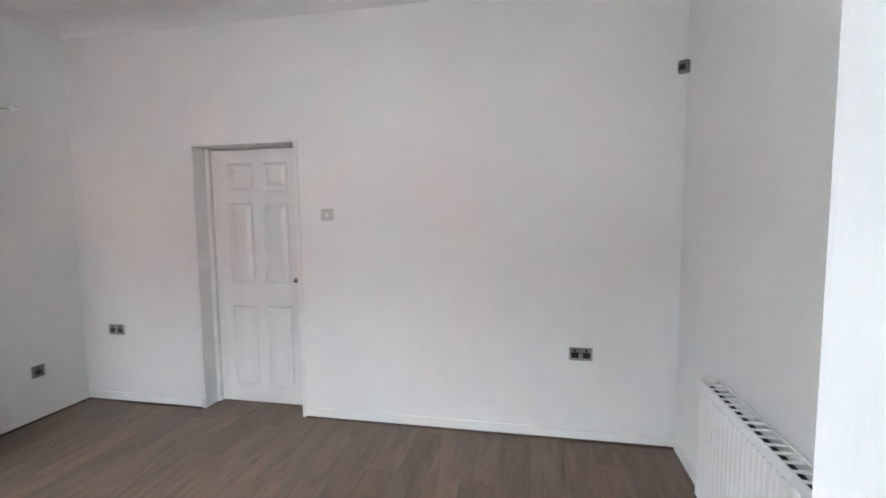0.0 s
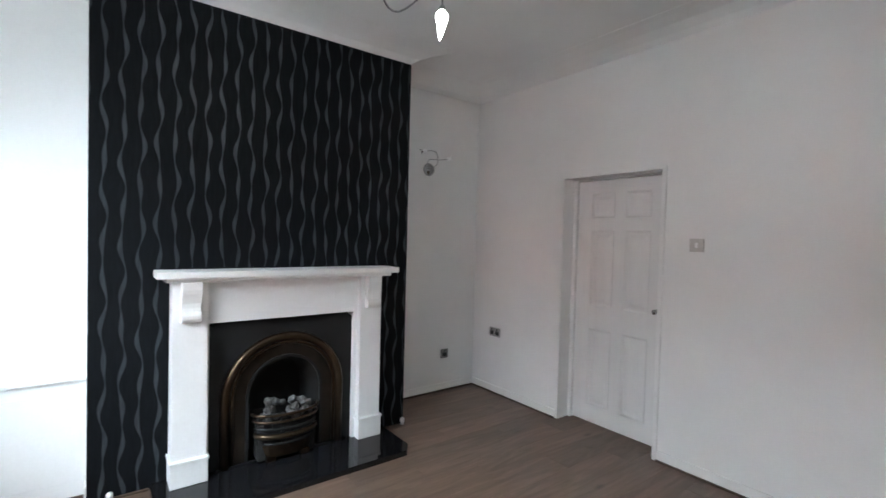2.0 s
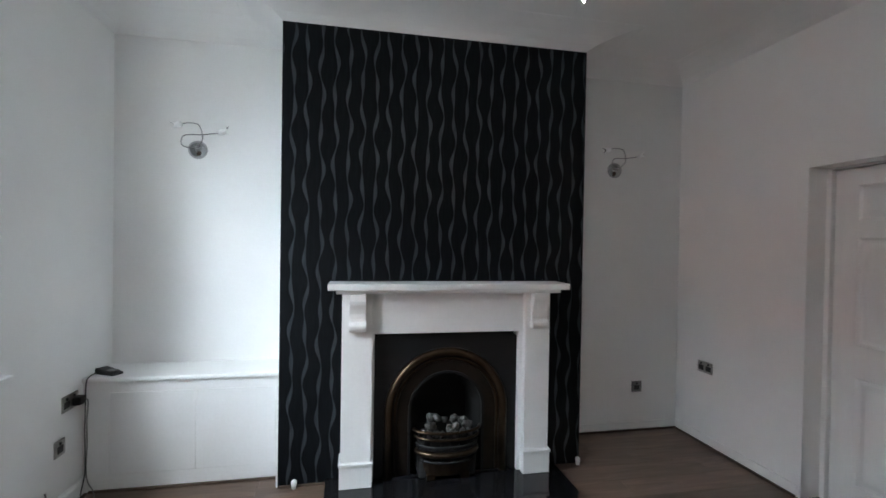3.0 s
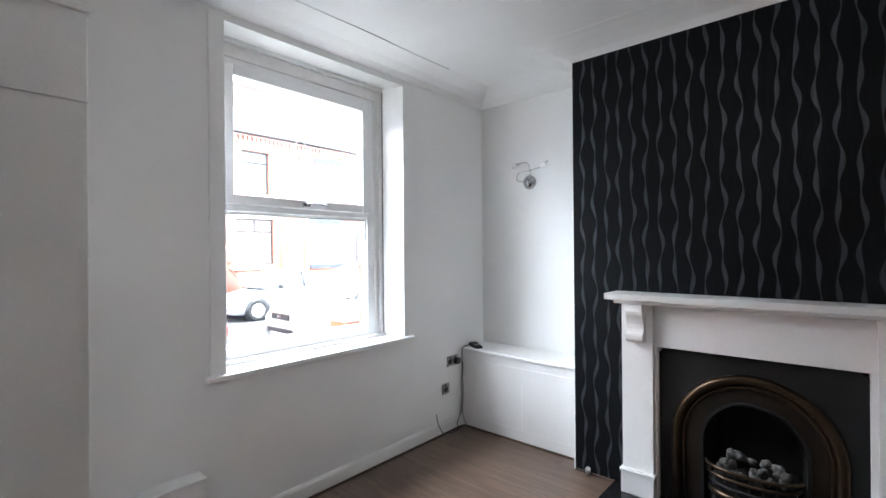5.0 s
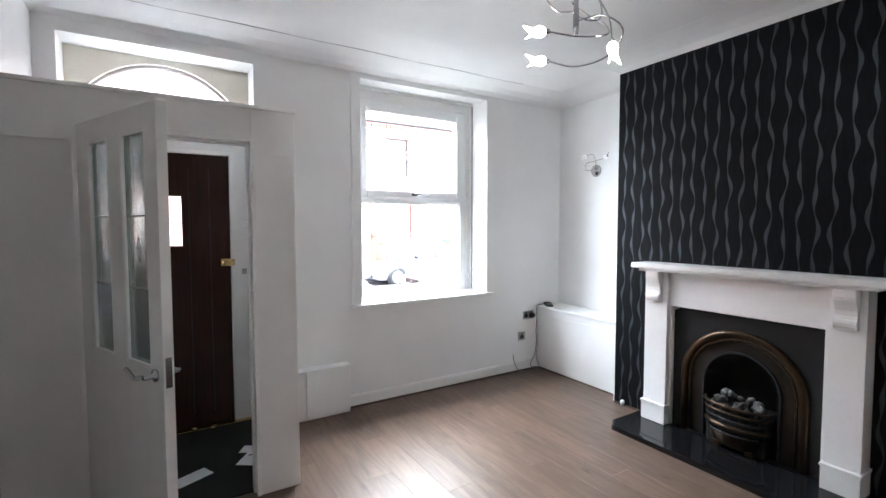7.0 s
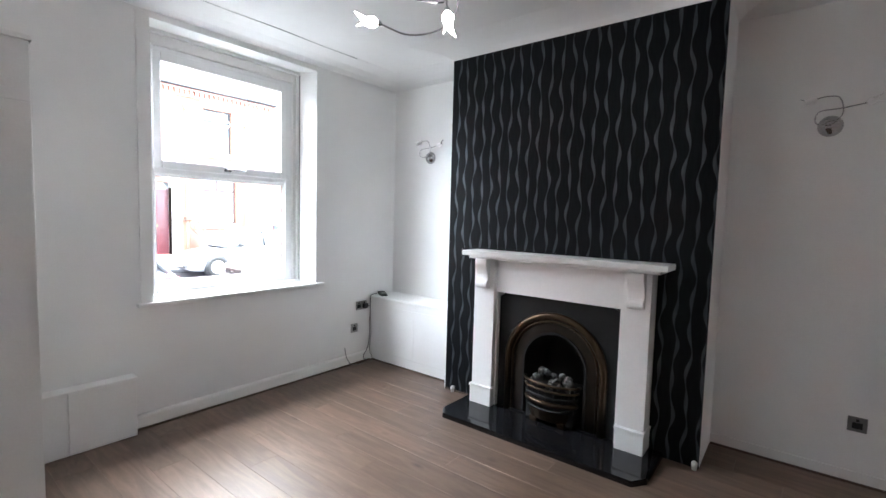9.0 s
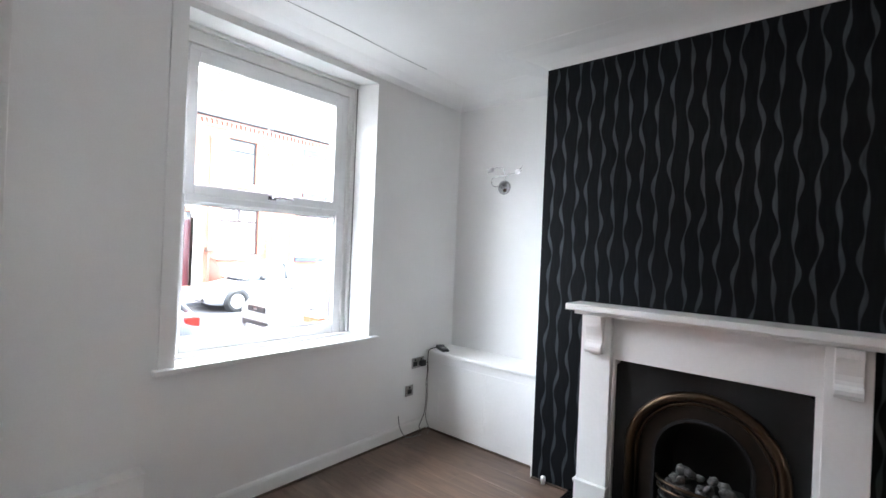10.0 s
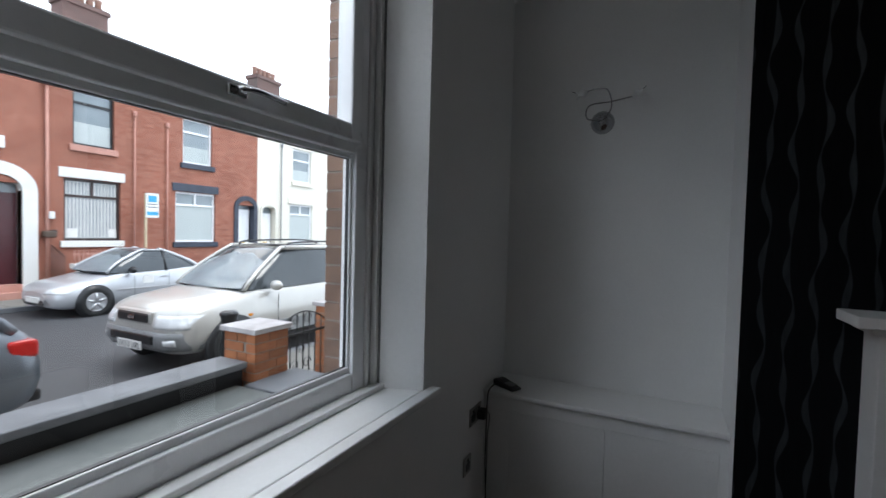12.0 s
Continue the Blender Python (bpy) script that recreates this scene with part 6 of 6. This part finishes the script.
def downpipe(h, x, z0, z1, mat, r=0.038):
    bm = bmesh.new()
    tube(bm, [(x, FYF + 0.06, z0), (x, FYF + 0.06, z1)], r, 8)
    lathe(bm, [(r, z1), (2.3 * r, z1 + 0.06), (2.5 * r, z1 + 0.18), (2 * r, z1 + 0.18)], (x, FYF + 0.07, 0), (0, 0, 1), 10)
    part("downpipe", bm, mat, h)


hA = [(-8.183, -6.803, 1.079, 2.732), (-8.014, -7.007, 3.626, 5.155), (-5.949, -4.955, PZ, 2.48)]
h1 = house("red brick terraced house, white-painted window stone", -8.484, -4.543, BRICKA, hA)
street_window(h1, *hA[0], DARKF, "blind", STONEW, STONEW, (0.46, 2))
street_window(h1, *hA[1], CARBLK, "net", STONEP, STONEP, (0.40, 1))
arch_door(h1, -5.949, -4.955, 2.30, STONEW, MAROON, 0.30)
downpipe(h1, -6.431, GZ, 4.967, STONEP)
bpart("alarm_box", (-5.614, -5.378, FYF, FYF + 0.09, 3.261, 3.555), STONEW, h1, "white burglar alarm box", 0.02)
bpart("wall_lantern", (-6.508 - 0.06, -6.508 + 0.06, FYF, FYF + 0.14, 1.638, 1.826), STONEW, h1, "small white wall lantern", 0.02)
bpart("house_sign", (-6.661, -6.508, FYF, FYF + 0.02, 1.296, 1.355), CARBLK, h1, "small dark house sign")
bpart("hanging_planter", (-6.578, -6.308, FYF + 0.02, FYF + 0.2, 1.167, 1.332), BEAD, h1, "brown wall planter", 0.03)
for xa in (-7.049, -8.049):
    bpart("window_sticker", (xa - 0.12, xa + 0.12, FYF - 0.106, FYF - 0.104, 1.167, 1.402), STONEW, h1, "pale window sticker")
hB = [(-11.244, -9.802, 1.031, 2.662), (-11.096, -10.037, 3.602, 5.073), (-12.896, -12.131, PZ, 2.379)]
h2 = house("red brick terraced house, blue-black painted window stone", -13.023, -8.484, BRICKA, hB)
street_window(h2, *hB[0], PVC, "net", STONEB, STONEB, (0.42, 2))
street_window(h2, *hB[1], PVC, "net", STONEB, STONEB, (0.45, 1))
arch_door(h2, -12.860, -12.155, 2.296, STONEB, PVC, 0.17)
downpipe(h2, -8.53, GZ, 4.673, STONEP, 0.022)
downpipe(h2, -9.50, GZ, 4.555, STONEP, 0.022)
hC = [(-16.060, -14.719, 1.014, 2.591), (-15.943, -14.860, 3.543, 4.920), (-13.955, -13.237, PZ, 2.379)]
h3 = house("cream rendered terraced house with white windows", -17.778, -13.023, CREAM, hC)
street_window(h3, *hC[0], PVC, "net", CREAM, CREAM, (0.42, 2))
street_window(h3, *hC[1], PVC, "net", CREAM, CREAM, (0.45, 1))
arch_door(h3, -13.919, -13.260, 2.202, CREAM, PVC, 0.10)
downpipe(h3, -14.190, GZ, 4.790, CARGREY, 0.022)
hD = [(-3.131, -1.720, 1.049, 2.696), (-2.955, -1.896, 3.614, 5.085)]
h4 = house("red brick terraced house with white windows", -4.543, 0.339, BRICKA, hD)
street_window(h4, *hD[0], PVC, "net", STONEW, STONEW, (0.42, 2))
street_window(h4, *hD[1], PVC, "net", STONEW, STONEW, (0.45, 1))
for a, b in ((0.339, 8.927), (-30.483, -17.778)):
    house("plain red brick terraced house further along", a, b, BRICKA, [])
for x0, x1 in ((-9.75, -8.40), (-17.6, -16.2)):
    ch = thing("chimney_stack", "brick chimney stack with a row of clay pots", "chimney")
    bpart("stack", [(x0, x1, ROOFY - 0.35, ROOFY + 0.35, 7.2, 8.75), (x0 - 0.06, x1 + 0.06, ROOFY - 0.41, ROOFY + 0.41, 8.75, 8.90)], BRICKY, ch)
    for k in range(5):
        bm = bmesh.new()
        lathe(bm, [(0.12, 0), (0.10, 0.32), (0.13, 0.36), (0.13, 0.42), (0.08, 0.42)], (x0 + 0.14 + k * (x1 - x0 - 0.28) / 4, ROOFY, 8.90), (0, 0, 1), 10)
        part("chimney_pot", bm, POT, ch)

# low front wall with railings, and the agent's board
fw = thing("front_railing", "low white-coped wall with brown railings", "railing")
bpart("wall", (-8.837, -6.661, -13.78, -13.62, PZ, 0.40), BRICKA, fw)
bpart("coping", (-8.837, -6.661, -13.82, -13.58, 0.40, 0.52), STONEW, fw, "", 0.01)
for k in range(22):
    x = -8.778 + k * (-6.720 - -8.778) / 21
    bm = bmesh.new()
    tube(bm, [(x, -13.70, 0.52), (x, -13.70, 0.80)], 0.018, 6)
    lathe(bm, [(0.006, 0.80), (0.028, 0.83), (0.0, 0.87)], (x, -13.70, 0), (0, 0, 1), 8)
    part("baluster", bm, STONEP, fw)
bpart("rail", (-8.837, -6.661, -13.715, -13.685, 0.74, 0.77), STONEP, fw)
dr = thing("handrail", "black iron handrail beside the doorsteps", "handrail")
for k in range(7):
    x = -6.508 - 0.0
    y = -14.30 + k * 0.10
    bm = bmesh.new()
    tube(bm, [(x, y, PZ), (x, y, 0.95 - 0.04 * k)], 0.010, 6)
    part("bar", bm, CARBLK, dr)
bm = bmesh.new()
tube(bm, [(-6.508, -14.32, 0.97), (-6.508, -13.66, 0.70)], 0.014, 6)
part("rail", bm, CARBLK, dr)
bd = thing("agent_board", "white and blue estate agent's board on a post", "sign")
bpart("post", (-8.60 - 0.03, -8.60 + 0.03, -13.96, -13.90, PZ, 2.473), TIMBER, bd, "pale timber post")
bpart("board", (-8.96, -8.58, -13.90, -13.888, 1.767, 2.485), STONEW, bd)
bpart("band", (-8.93, -8.61, -13.888, -13.884, 1.838, 1.944), BLUE, bd, "blue printed band")
bpart("emblem", (-8.89, -8.65, -13.888, -13.884, 2.226, 2.414), BLUE, bd, "blue printed emblem")
for z in (2.061, 2.144):
    bpart("text_bar", (-8.90, -8.64, -13.888, -13.885, z, z + 0.03), CARGREY, bd, "unreadable line of print")

# ---- laminate planks of the room's floor ----
PW, PL = 0.193, 1.285
bm = bmesh.new()
box(bm, -PW / 2 + 0.0003, PW / 2 - 0.0003, -PL / 2 + 0.0003, PL / 2 - 0.0003, -0.012, 0.0, 0.0)
bmesh.ops.bevel(bm, geom=[e for e in bm.edges if e.verts[0].co.z > -0.001 and e.verts[1].co.z > -0.001], offset=0.0009, segments=1, affect="EDGES")
pm = finish("plank", bm, PLANK)
rp = random.Random(2)
x, row = W + PW / 2 - 0.05, 0
while x < E + PW / 2:
    y = S - 0.40 + (row % 3) * PL / 3 + rp.uniform(-0.1, 0.1)
    while y - PL / 2 < N + 0.3:
        lo, hi = max(y - PL / 2, S - 0.02), min(y + PL / 2, N + 0.28)
        if hi - lo > 0.05:
            ob = new("plank", pm)
            ob.parent = floor
            ob.location = (x, (lo + hi) / 2, 0)
            ob.scale = (1, (hi - lo) / PL, 1)
        y += PL
    x += PW
    row += 1
